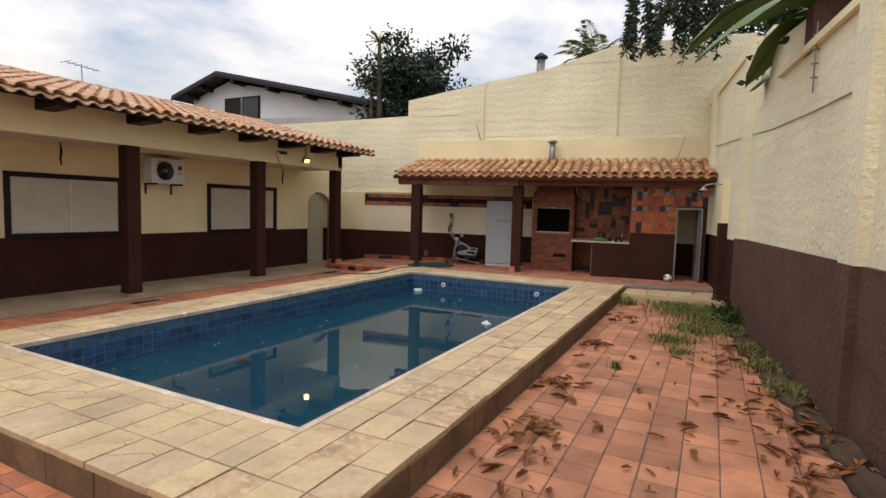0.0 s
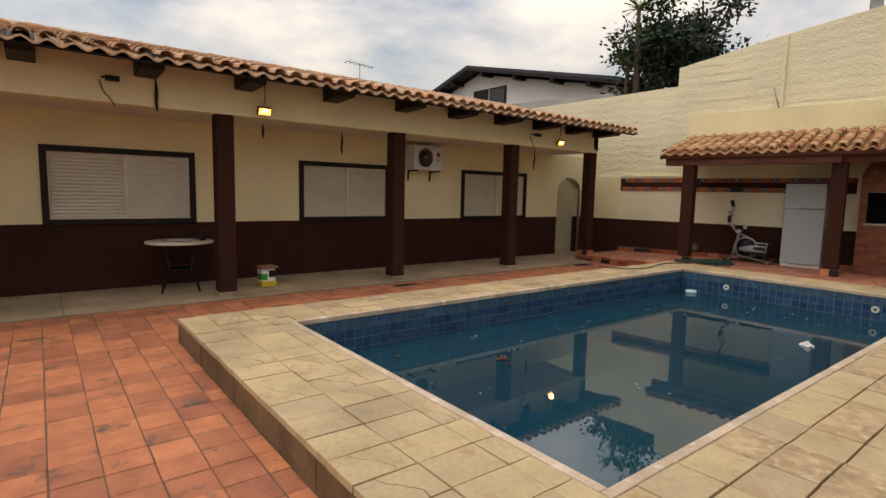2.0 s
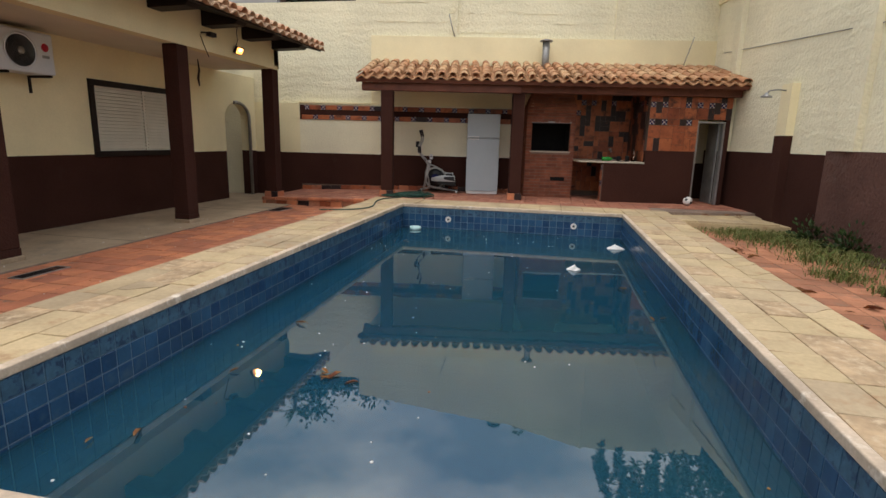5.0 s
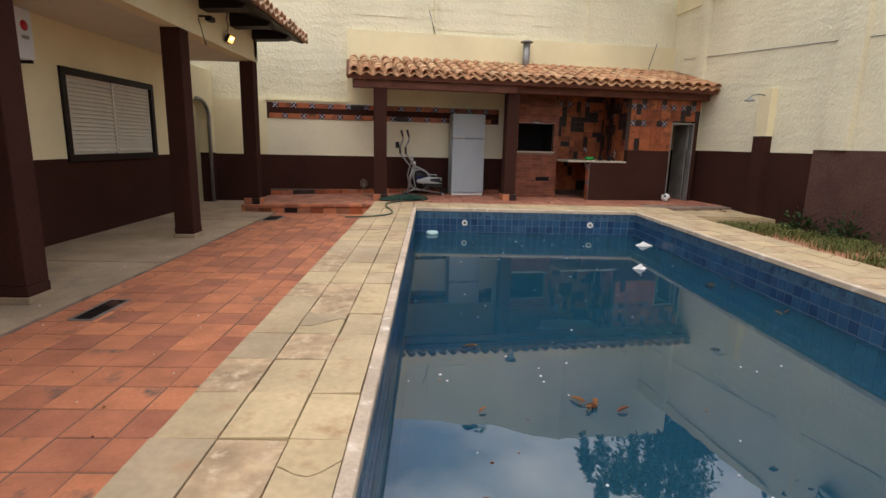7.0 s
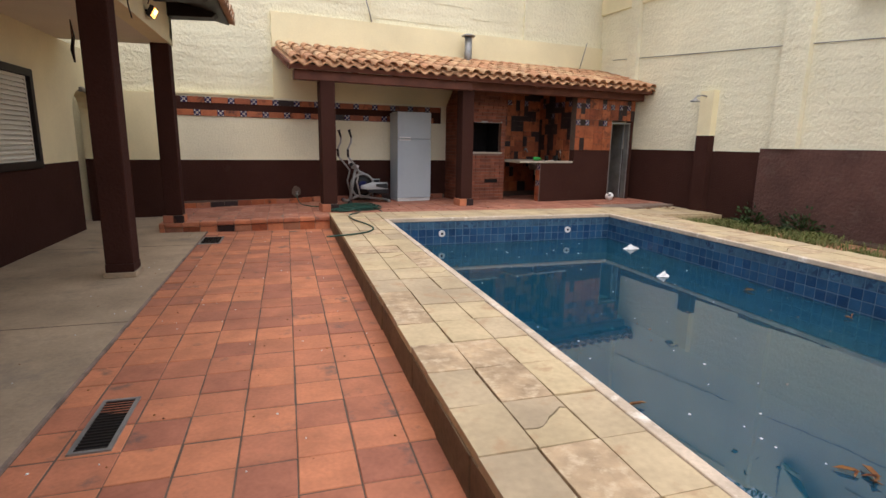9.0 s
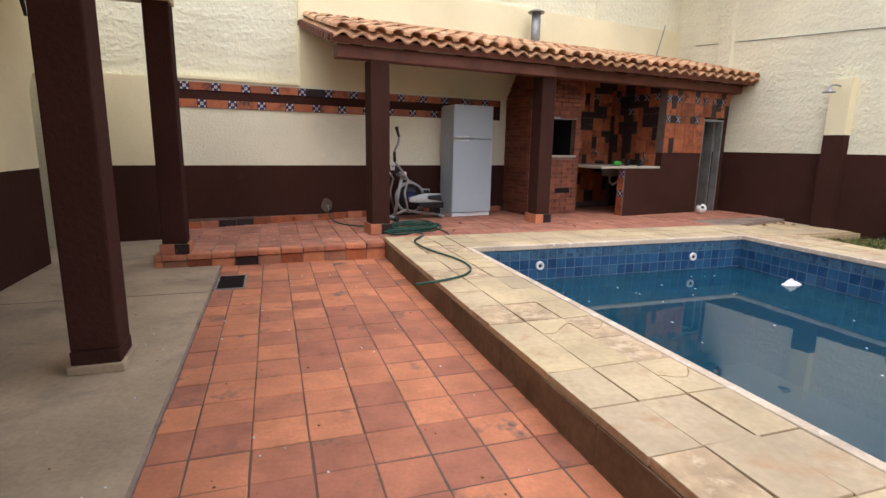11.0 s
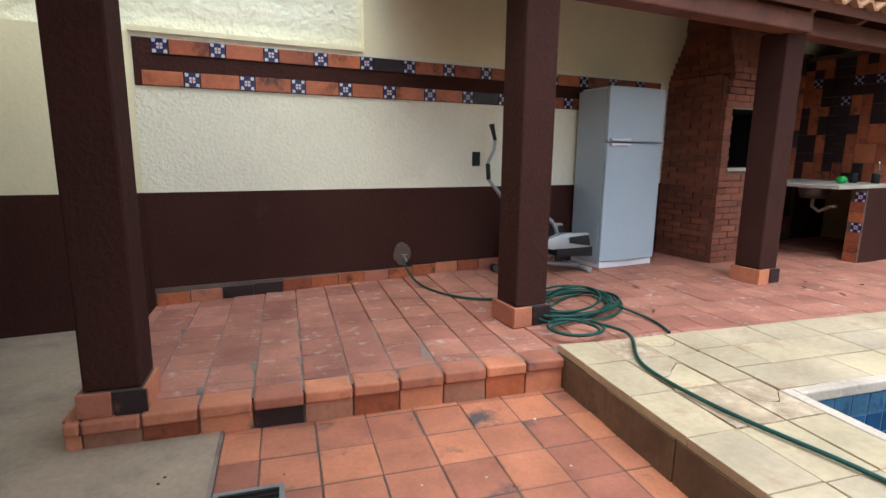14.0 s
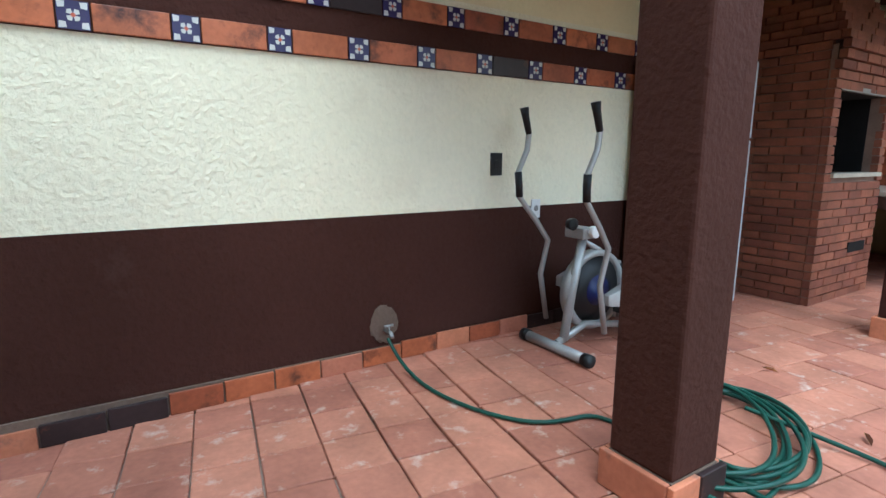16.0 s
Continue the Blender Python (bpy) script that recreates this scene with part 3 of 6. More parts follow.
structure("wall_gable_end", (-11.5, BEAM_X, 11.55, 11.719, 2.66, 3.18), CREAM_SMOOTH, "cream end of the veranda roof", category="wall")


def post(x, y, z0, z1, w=0.24, plinth=0.13, clay=False):
    top = empty("post", (x, y, z0), label="square brown-painted post standing on a %s foot" % ("terracotta tiled" if clay else "concrete"), category="post", group="house veranda posts" if not clay else "posts on the porch")
    b = Build()
    b.box(-w / 2, w / 2, -w / 2, w / 2, plinth, z1 - z0, BROWN)
    b.done("shaft", top, 0.012)
    if not clay:
        b = Build()
        b.box(-w / 2 - 0.02, w / 2 + 0.02, -w / 2 - 0.02, w / 2 + 0.02, 0.0, 0.05, CONCRETE)
        b.box(-w / 2 - 0.003, w / 2 + 0.003, -w / 2 - 0.003, w / 2 + 0.003, 0.05, plinth, BROWN)
        b.done("foot", top, 0.006)
    else:
        p = w / 2 + 0.022
        for k, (x0, x1, y0, y1) in enumerate(((-p, -0.004, -p, -w / 2), (0.004, p, -p, -w / 2), (-p, -w / 2, -w / 2 + 0.004, p), (w / 2, p, -w / 2 + 0.004, p), (-w / 2 + 0.004, w / 2 - 0.004, w / 2, p))):
            t = Build()
            t.box(x0, x1, y0, y1, 0.0, plinth - 0.004 * (k % 2), WALL_DARK if k in (1,) else TERRA)
            t.done("tile", top, 0.004)
        t = Build()
        t.box(-w / 2, w / 2, -w / 2, w / 2, 0.0, plinth, MORTAR)
        t.done("foot", top)
    return top


for x, y in ((-8.1, 3.16), (-8.1, 6.08), (-8.1, 8.93), (-8.1, 0.2), (-8.1, -2.8)):
    post(x, y, 0.012, 2.59)
post(-8.11, 11.60, porch_z(-8.11), 2.59, 0.23, 0.11, True)
back(post(-6.10, 12.05, PORCH, 2.26, 0.235, 0.13, True))
back(post(-3.53, 12.18, PORCH, 2.28, 0.235, 0.13, True))


# ---- tiled roofs ----
def barrel(length, r0, r1, m, under, n=6):
    """One curved clay cover tile lying along +y, its low end at the origin."""
    b = Build()
    rows = []
    for y, r, z in ((0.0, r0, 0.0), (length, r1, 0.012)):
        rows.append([(-r * math.cos(math.pi * q / n), y, z + r * 0.8 * math.sin(math.pi * q / n)) for q in range(n + 1)] + [(-(r - 0.014) * math.cos(math.pi * q / n), y, z + (r - 0.014) * 0.8 * math.sin(math.pi * q / n)) for q in reversed(range(n + 1))])
    b.rings(rows, m, smooth=False)
    return b.mesh("roof_tile")


def tiled_roof(name, frame_m, width, run, pitch, rows, own, m, label, seed):
    """Cover tiles in columns up a slope; frame_m maps (along, up the slope, out of the slope). The lowest rows 'own' are pieces of their own."""
    rr = random.Random(seed)
    top = empty(name, label=label, category="roof", kind="structure")
    cols = int(width / pitch)
    step = run / rows
    me = barrel(step + 0.07, pitch * 0.40, pitch * 0.31, m, m)
    verts = [v.co.copy() for v in me.vertices]
    polys = [tuple(p.vertices) for p in me.polygons]
    V, F = [], []
    for c in range(cols):
        for r in range(rows):
            j = Matrix.Translation(((c + 0.5) * pitch + rr.uniform(-0.008, 0.008), r * step + rr.uniform(-0.02, 0.02), 0.035 + rr.uniform(0, 0.008))) @ Euler((radians(-2.2), rr.uniform(-0.04, 0.04), rr.uniform(-0.035, 0.035))).to_matrix().to_4x4()
            g = frame_m @ j
            if r < own:
                ob = new("tile", me)
                ob.parent = top
                ob.matrix_local = g
            else:
                i = len(V)
                V += [tuple(g @ v) for v in verts]
                F += [tuple(i + q for q in p) for p in polys]
    if V:
        mm = bpy.data.meshes.new("tiles")
        mm.from_pydata(V, [], F)
        mm.materials.append(m)
        tagged(new("tiles", mm), kind="stuff").parent = top
    # the channels between the covers
    b = Build()
    n = cols * 6
    rowa, rowb = [], []
    for q in range(n + 1):
        x = q * width / n
        z = 0.03 * math.cos(2 * math.pi * (x / pitch - 0.5))
        rowa.append((x, -0.03, z))
        rowb.append((x, run, z))
    lower = [[(x, y, z - 0.022) for x, y, z in row] for row in (rowa, rowb)]
    b.rings([[tuple(frame_m @ Vector(p)) for p in row] for row in (lower[1], lower[0], rowa, rowb)], m, closed=False, caps=False)
    b.done("channel_tiles", top)
    return top


HS = radians(13.5)
EAVE = Vector((-7.20, SOUTH, 3.05))
# along +y, up towards -x
house_frame = Matrix.Translation(EAVE) @ Matrix(((0, -math.cos(HS), math.sin(HS), 0), (1, 0, 0, 0), (0, math.sin(HS), math.cos(HS), 0), (0, 0, 0, 1)))
tiled_roof("roof_house", house_frame, 17.1, 4.25, 0.225, 11, 3, ROOF_PALE, "faded clay barrel tile roof of the house", 3)
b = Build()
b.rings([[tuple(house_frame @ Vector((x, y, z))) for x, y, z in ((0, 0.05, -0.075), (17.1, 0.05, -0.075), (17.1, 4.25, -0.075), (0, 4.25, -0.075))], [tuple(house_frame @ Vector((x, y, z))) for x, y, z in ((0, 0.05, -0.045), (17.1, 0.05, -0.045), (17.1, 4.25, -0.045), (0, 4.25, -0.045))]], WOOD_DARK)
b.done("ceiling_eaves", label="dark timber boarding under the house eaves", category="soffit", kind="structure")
back_frame = Matrix.Translation(house_frame @ Vector((0, 4.25, 0))) @ Matrix(((0, -math.cos(HS), -math.sin(HS), 0), (1, 0, 0, 0), (0, -math.sin(HS), math.cos(HS), 0), (0, 0, 0, 1)))
b = Build()
b.rings([[tuple(back_frame @ Vector(p)) for p in ((0, 0, -0.06), (17.1, 0, -0.06), (17.1, 4, -0.06), (0, 4, -0.06))], [tuple(back_frame @ Vector(p)) for p in ((0, 0, 0.03), (17.1, 0, 0.03), (17.1, 4, 0.03), (0, 4, 0.03))]], ROOF_PALE)
b.done("roof_house_rear", label="rear slope of the clay tile roof", category="roof", kind="structure")
for i in range(43):
    rt = Build()
    rt.lathe([(0.11, 0.0), (0.095, 0.42)], ROOF_PALE, n=10, at=Matrix.Translation((house_frame @ Vector((i * 0.4, 4.25, 0.02)))) @ Euler((radians(-90), 0, 0)).to_matrix().to_4x4())
    ob = rt.done("ridge_tile", bpy.data.objects["roof_house_rear"])
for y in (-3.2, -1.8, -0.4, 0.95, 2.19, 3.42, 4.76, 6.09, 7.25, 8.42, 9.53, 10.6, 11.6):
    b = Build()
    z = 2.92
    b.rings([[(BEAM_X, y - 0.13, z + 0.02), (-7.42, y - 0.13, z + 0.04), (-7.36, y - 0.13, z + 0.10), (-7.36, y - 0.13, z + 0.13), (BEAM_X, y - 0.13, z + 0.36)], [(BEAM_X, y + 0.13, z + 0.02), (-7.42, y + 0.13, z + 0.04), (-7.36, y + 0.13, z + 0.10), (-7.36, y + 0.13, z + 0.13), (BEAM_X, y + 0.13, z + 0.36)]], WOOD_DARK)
    b.done("rafter_end", bevel=0.01, label="broad dark timber rafter end under the eaves", category="rafter", group="rafter ends of the house")

# porch roof: low edge towards the pool
PR_Y, PR_Z, PR_X0, PR_X1 = 11.83, 2.50, -6.68, 0.85
PS = math.atan2(2.98 - PR_Z, BY - PR_Y)
porch_frame = BACK @ Matrix.Translation((PR_X0, PR_Y, PR_Z)) @ Matrix(((1, 0, 0, 0), (0, math.cos(PS), -math.sin(PS), 0), (0, math.sin(PS), math.cos(PS), 0), (0, 0, 0, 1)))
PRUN = (BY - PR_Y) / math.cos(PS)
tiled_roof("roof_porch", porch_frame, PR_X1 - PR_X0, PRUN, 0.218, 5, 5, ROOF, "orange clay barrel tile roof over the porch", 5)


def along_porch(name, x0, x1, a0, a1, d0, d1, m, **tags):
    b = Build()
    b.rings([[tuple(porch_frame @ Vector((x - PR_X0, s, d))) for x, s, d in ((x0, a0, d0), (x1, a0, d0), (x1, a1, d0), (x0, a1, d0))], [tuple(porch_frame @ Vector((x - PR_X0, s, d))) for x, s, d in ((x0, a0, d1), (x1, a0, d1), (x1, a1, d1), (x0, a1, d1))]], m)
    return b.done(name, **tags)


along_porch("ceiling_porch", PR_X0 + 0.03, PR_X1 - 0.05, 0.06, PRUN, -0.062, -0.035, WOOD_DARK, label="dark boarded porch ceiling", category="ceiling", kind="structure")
along_porch("trim_porch_fascia", PR_X0 + 0.02, PR_X1 - 0.05, 0.03, 0.06, -0.11, -0.032, WOOD_RED, label="red-brown timber board under the roof edge", category="trim", kind="structure")
along_porch("trim_porch_verge", PR_X0 - 0.01, PR_X0 + 0.02, 0.03, PRUN, -0.12, -0.02, WOOD_RED, label="red-brown timber board on the roof's side", category="trim", kind="structure")
for i in range(14):
    along_porch("trim_verge_block", PR_X0 - 0.03, PR_X0 - 0.01, 0.10 + i * 0.125, 0.17 + i * 0.125, -0.10, -0.035, WOOD_RED, label="small timber block on the verge", category="trim", kind="structure")
for i in range(11):
    x = PR_X0 + 0.35 + i * 0.70
    if x < 0.7:
        b = Build()
        pts = [(0.08, -0.062), (0.08, -0.10), (0.14, -0.15), (PRUN, -0.15), (PRUN, -0.062)]
        b.rings([[tuple(porch_frame @ Vector((x - PR_X0 - 0.035, s, d))) for s, d in pts], [tuple(porch_frame @ Vector((x - PR_X0 + 0.035, s, d))) for s, d in pts]], WOOD_RED)
        b.done("rafter", bevel=0.006, label="red-brown timber rafter with a shaped end", category="rafter", group="porch rafters")
back(simple_box("porch_beam", (-6.6, -3.5, 11.97, 12.14, 2.26, 2.41), WOOD_RED, None, 0.012, label="red-brown timber beam resting on the porch posts", category="beam", group="porch beams"))
back(simple_box("porch_beam", (-3.498, 0.7, 12.09, 12.26, 2.28, 2.43), WOOD_RED, None, 0.012, label="red-brown timber beam resting on the porch posts", category="beam", group="porch beams"))


# ---- floors of tiles and slabs, pool ----
def pieces(parent, cells, me_of, own, name="tile"):
    """Lays pieces at cells (x, y, z, size x, size y, yaw); those that own() picks are objects, the rest one mesh."""
    rr = random.Random(len(cells))
    V, F, M, mats = [], [], [], []
    count = 0
    for x, y, z, sx, sy in cells:
        me = me_of(sx, sy, rr)
        g = Matrix.Translation((x + rr.uniform(-0.002, 0.002), y + rr.uniform(-0.002, 0.002), z + rr.uniform(-0.0025, 0.0025))) @ Euler((rr.uniform(-0.006, 0.006), rr.uniform(-0.006, 0.006), rr.uniform(-0.008, 0.008))).to_matrix().to_4x4()
        if own(x, y) and count < 300:
            count += 1
            ob = new(name, me)
            ob.parent = parent
            ob.matrix_basis = g
        else:
            i = len(V)
            V += [tuple(g @ v.co) for v in me.vertices]
            for p in me.polygons:
                F.append(tuple(i + q for q in p.vertices))
                m = me.materials[p.material_index]
                if m not in mats:
                    mats.append(m)
                M.append(mats.index(m))
    if V:
        mm = bpy.data.meshes.new(name + "s")
        mm.from_pydata(V, [], F)
        for m in mats:
            mm.materials.append(m)
        mm.polygons.foreach_set("material_index", M)
        ob = tagged(new(name + "s", mm), kind="stuff")
        ob.parent = parent


_cache = {}


def slab(m, thick, ch):
    """Returns a maker of flat pieces with chamfered tops, shared between equal sizes; top at z = 0."""
    def make(sx, sy, rr):
        key = (m.name, round(sx, 2), round(sy, 2), thick, rr.randrange(3))
        if key not in _cache:
            b = Build()
            b.box(-sx / 2, sx / 2, -sy / 2, sy / 2, -thick, 0.0, m, ch=ch)
            _cache[key] = b.mesh("tile")
        return _cache[key]
    return make


def grid(x0, x1, y0, y1, z, px, py, gap, stagger=0.0):
    out = []
    nx = max(1, round((x1 - x0) / px))
    ny = max(1, round((y1 - y0) / py))
    wx, wy = (x1 - x0) / nx, (y1 - y0) / ny
    for i in range(nx):
        off = stagger * (i % 2) * wy
        for j in range(ny):
            out.append((x0 + (i + 0.5) * wx, y0 + (j + 0.5) * wy, z, wx - gap, wy - gap))
    return out


def lattice(x0, x1, y0, y1, z, ox, oy, px, py, gap):
    """Pieces of one size laid from a joint crossing (ox, oy), cut off at the edges of the floor."""
    out = []
    for i in range(math.floor((x0 - ox) / px), math.ceil((x1 - ox) / px)):
        for j in range(math.floor((y0 - oy) / py), math.ceil((y1 - oy) / py)):
            a, e = max(x0, ox + i * px), min(x1, ox + (i + 1) * px)
            c, f = max(y0, oy + j * py), min(y1, oy + (j + 1) * py)
            if e - a > 0.03 and f - c > 0.03:
                out.append(((a + e) / 2, (c + f) / 2, z, e - a - gap, f - c - gap))
    return out


pieces(court, lattice(CONC_X + 0.012, DX0 + 0.015, SOUTH, STEP_Y, 0.004, -7.26, 9.241, 0.2425, 0.2425, 0.0065), slab(TERRA, 0.02, 0.0035), lambda x, y: y > 3.0)
pieces(front, lattice(DX0 + 0.015, 4.0, SOUTH, DY0, 0.003, -7.26, 9.241, 0.2425, 0.2425, 0.0065), slab(TERRA, 0.02, 0.0035), lambda x, y: y > -0.2 and -5.9 < x < 2)
pieces(side, lattice(DX1 + 0.01, 2.3, DY0, 11.0, 0.003, 0.49, 5.65, 0.24, 0.245, 0.008), slab(TERRA_WEATHERED, 0.02, 0.004), lambda x, y: y < 5.8 and x < 2.0)


LX, LY = -7.073, 11.91


def porch_cells():
    out = []
    for x, y, z, sx, sy in lattice(STEP_X, 1.2, STEP_Y + 0.125, STEP_Y + 3.3, PORCH, LX, LY, 0.232, 0.24, 0.006):
        if x > DX0 and y < DY1 - 0.02 and x < -0.8:
            continue
        if x >= -0.8 and y < 12.3:
            continue
        if y - 0.115 < 13.55 + 0.1494 * (x + 6.3):
            out.append((x, y, porch_z(x), sx, sy))
    return out


pieces(porch, porch_cells(), slab(TERRA_DUSTY, 0.02, 0.0035), lambda x, y: x < -3.0)
# risers and nosing of the step
edges = [STEP_X] + [LX + 0.232 * k for k in range(-5, 6) if STEP_X + 0.05 < LX + 0.232 * k < DX0 - 0.05] + [DX0]
for i, (a, e) in enumerate(zip(edges, edges[1:])):
    b = Build()
    m = (TERRA, TERRA_WEATHERED, WALL_TERRA, TERRA, WALL_DARK, TERRA_WEATHERED, WALL_TERRA)[i % 7]
    b.box(a + 0.004, e - 0.004, STEP_Y - 0.008, STEP_Y + 0.012, 0.0, porch_z(a) - 0.062, m)
    b.done("riser_tile", porch, 0.003)
    b = Build()
    b.box(a + 0.003, e - 0.003, STEP_Y - 0.03, STEP_Y + 0.121, porch_z(a) - 0.056, porch_z(a) + 0.004, TERRA)
    b.done("nosing_tile", porch, 0.012)
for i in range(7):
    b = Build()
    b.box(STEP_X - 0.01, STEP_X + 0.012, STEP_Y + 0.02 + i * 0.255, STEP_Y + 0.265 + i * 0.255, 0.012, porch_z(STEP_X) + 0.001, TERRA)
    b.done("riser_tile", porch, 0.004)

# deck slabs: three columns on the house side, two to three rows elsewhere
cells = lattice(DX0, PX0 - 0.05, DY0, DY1, DECK, -5.68, 4.84, 0.255, 0.355, 0.003)
cells += lattice(PX1 + 0.05, DX1, DY0, DY1, DECK, -1.165, 2.81, 0.257, 0.355, 0.003)
cells += lattice(PX0 - 0.045, PX1 + 0.045, DY0, PY0 - 0.05, DECK, -1.63, 2.81, 0.27, 0.36, 0.003)
cells += lattice(PX0 - 0.045, PX1 + 0.045, PY1 + 0.05, DY1, DECK, -4.6, PY1 + 0.05, 0.36, 0.26, 0.003)


def stone_slab(sx, sy, rr):
    key = ("stone", round(sx, 2), round(sy, 2), rr.randrange(14))
    if key not in _cache:
        b = Build()
        k = [rr.uniform(0.0, 0.004) for _ in range(8)]
        lo = [(-sx / 2 + k[0], -sy / 2 + k[1]), (sx / 2 - k[2], -sy / 2 + k[3]), (sx / 2 - k[4], sy / 2 - k[5]), (-sx / 2 + k[6], sy / 2 - k[7])]
        rows = [[(x, y, -0.04) for x, y in lo], [(x, y, -0.005) for x, y in lo], [(x * 0.99, y * 0.99, rr.uniform(-0.004, 0.002)) for x, y in lo]]
        m = STONE_ROUGH if rr.random() < 0.09 else STONE
        if rr.random() < 0.13:
            # a slab broken across by a ragged crack
            n, half = 9, 0.003
            line = [((-0.5 + q / n) * sx * 0.985, (0.12 * math.sin(q * 0.5 + sx * 40) + 0.02 * q - 0.08) * sy + rr.uniform(-0.008, 0.008)) for q in range(n + 1)]
            for sg in (-1, 1):
                far = [lo[0], lo[1]] if sg < 0 else [lo[2], lo[3]]
                mid = [(x, y + sg * half * rr.uniform(0.3, 1.6)) for x, y in line]
                loop = far + (mid[::-1] if sg < 0 else mid)
                tip = rr.uniform(-0.004, 0.002)
                b.rings([[(x, y, -0.04) for x, y in loop], [(x, y, -0.004) for x, y in loop], [(x * 0.99, y * 0.99, tip) for x, y in loop]], m)
        else:
            b.rings(rows, m)
        _cache[key] = b.mesh("slab")
    return _cache[key]


pieces(deck, cells, stone_slab, lambda x, y: x < -4.9 or y < 3.1, "slab")
pieces(corner, grid(DX1 + 0.02, 1.0, 11.02, 12.55, 0.150, 0.40, 0.38, 0.012), stone_slab, lambda x, y: True, "slab")
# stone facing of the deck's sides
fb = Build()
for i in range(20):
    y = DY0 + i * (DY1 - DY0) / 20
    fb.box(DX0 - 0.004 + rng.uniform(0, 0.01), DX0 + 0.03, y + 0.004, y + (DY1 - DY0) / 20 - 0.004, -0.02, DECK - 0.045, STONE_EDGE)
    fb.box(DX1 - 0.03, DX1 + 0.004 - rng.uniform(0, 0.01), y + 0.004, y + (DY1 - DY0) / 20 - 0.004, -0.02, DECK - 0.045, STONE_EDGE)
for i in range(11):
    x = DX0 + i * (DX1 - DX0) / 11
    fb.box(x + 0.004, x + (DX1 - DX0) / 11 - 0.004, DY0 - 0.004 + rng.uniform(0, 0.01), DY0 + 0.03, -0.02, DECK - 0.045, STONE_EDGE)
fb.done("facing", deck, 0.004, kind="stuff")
cp = Build()
for x0, x1, y0, y1 in ((PX0 - 0.05, PX0 + 0.012, PY0 - 0.05, PY1 + 0.05), (PX1 - 0.012, PX1 + 0.05, PY0 - 0.05, PY1 + 0.05), (PX0 + 0.012, PX1 - 0.012, PY0 - 0.05, PY0 + 0.012), (PX0 + 0.012, PX1 - 0.012, PY1 - 0.012, PY1 + 0.05)):
    cp.box(x0, x1, y0, y1, DECK - 0.05, DECK + 0.004, COPING)
cp.done("coping", deck, 0.008)

# pool basin: shell, tiles, water
pool = Build()
t = 0.1
ZB = -1.35
pool.box(PX0 - t, PX1 + t, PY0 - t, PY1 + t, ZB - 0.1, ZB, POOL_DEEP)
for d in ((PX0 - t, PX0, PY0 - t, PY1 + t), (PX1, PX1 + t, PY0 - t, PY1 + t), (PX0, PX1, PY0 - t, PY0), (PX0, PX1, PY1, PY1 + t)):
    pool.box(*d, ZB, DECK - 0.05, POOL_GROUT)
pool.box(PX0, PX1, PY1 - 0.32, PY1, ZB, -0.55, POOL_DEEP)
pool = pool.done("floor_pool", label="blue tiled swimming pool basin", category="pool", kind="structure")
TP = 0.112
made = 0
V = Build()
tile_me = {}
for kind_, m in (("plain", POOL_TILE), ("trim", POOL_TRIM)):
    q = Build()
    q.box(-TP / 2 + 0.004, TP / 2 - 0.004, -TP / 2 + 0.004, TP / 2 - 0.004, -0.006, 0.004, m, ch=0.002)
    tile_me[kind_] = q.mesh("tile")
for face_, length in (("w", PY1 - PY0), ("e", PY1 - PY0), ("s", PX1 - PX0), ("n", PX1 - PX0)):
    n = int(length / TP)
    step = length / n
    for r in range(6):
        z = DECK - 0.052 - (r + 0.5) * TP
        for i in range(n):
            c = (i + 0.5) * step
            if face_ == "w":
                g = Matrix.Translation((PX0, PY0 + c, z)) @ Euler((0, radians(90), 0)).to_matrix().to_4x4()
            elif face_ == "e":
                g = Matrix.Translation((PX1, PY0 + c, z)) @ Euler((0, radians(-90), 0)).to_matrix().to_4x4()
            elif face_ == "s":
                g = Matrix.Translation((PX0 + c, PY0, z)) @ Euler((radians(-90), 0, 0)).to_matrix().to_4x4()
            else:
                g = Matrix.Translation((PX0 + c, PY1, z)) @ Euler((radians(90), 0, 0)).to_matrix().to_4x4()
            me = tile_me["trim" if r == 0 else "plain"]
            if r < 3 and made < 300 and face_ in "en" :
                made += 1
                ob = new("tile", me)
                ob.parent = pool
                ob.matrix_basis = g
            else:
                base = len(V.v)
                V.v += [tuple(g @ v.co) for v in me.vertices]
                for p in me.polygons:
                    V.f.append(tuple(base + w for w in p.vertices))
                    V.k.append(V.slot(me.materials[0]))
                    V.smooth.append(False)
V.done("tiles", pool, kind="stuff")
wt = Build()
wt.face([(PX0 + 0.004, PY0 + 0.004, WATER_Z), (PX1 - 0.004, PY0 + 0.004, WATER_Z), (PX1 - 0.004, PY1 - 0.004, WATER_Z), (PX0 + 0.004, PY1 - 0.004, WATER_Z)], WATER)
wt.done("water", label="still murky teal pool water with floating leaves", category="water", kind="structure")
for x, z in ((-4.34, 0.0), (-2.23, 0.0)):
    j = Build()
    j.lathe([(0.05, 0.0), (0.05, 0.018), (0.035, 0.022), (0.032, 0.012), (0.0, 0.012)], WHITE_PLASTIC, n=16, at=Matrix.Translation((x, PY1 - 0.005, z)) @ Euler((radians(90), 0, 0)).to_matrix().to_4x4())
    j.lathe([(0.018, 0.012), (0.018, 0.024), (0.0, 0.026)], BLACK, n=10, at=Matrix.Translation((x, PY1 - 0.005, z)) @ Euler((radians(90), 0, 0)).to_matrix().to_4x4())
    j.done("pool_jet", label="round white return jet in the pool wall", category="pool jet", group="pool jets")
fl = Build()
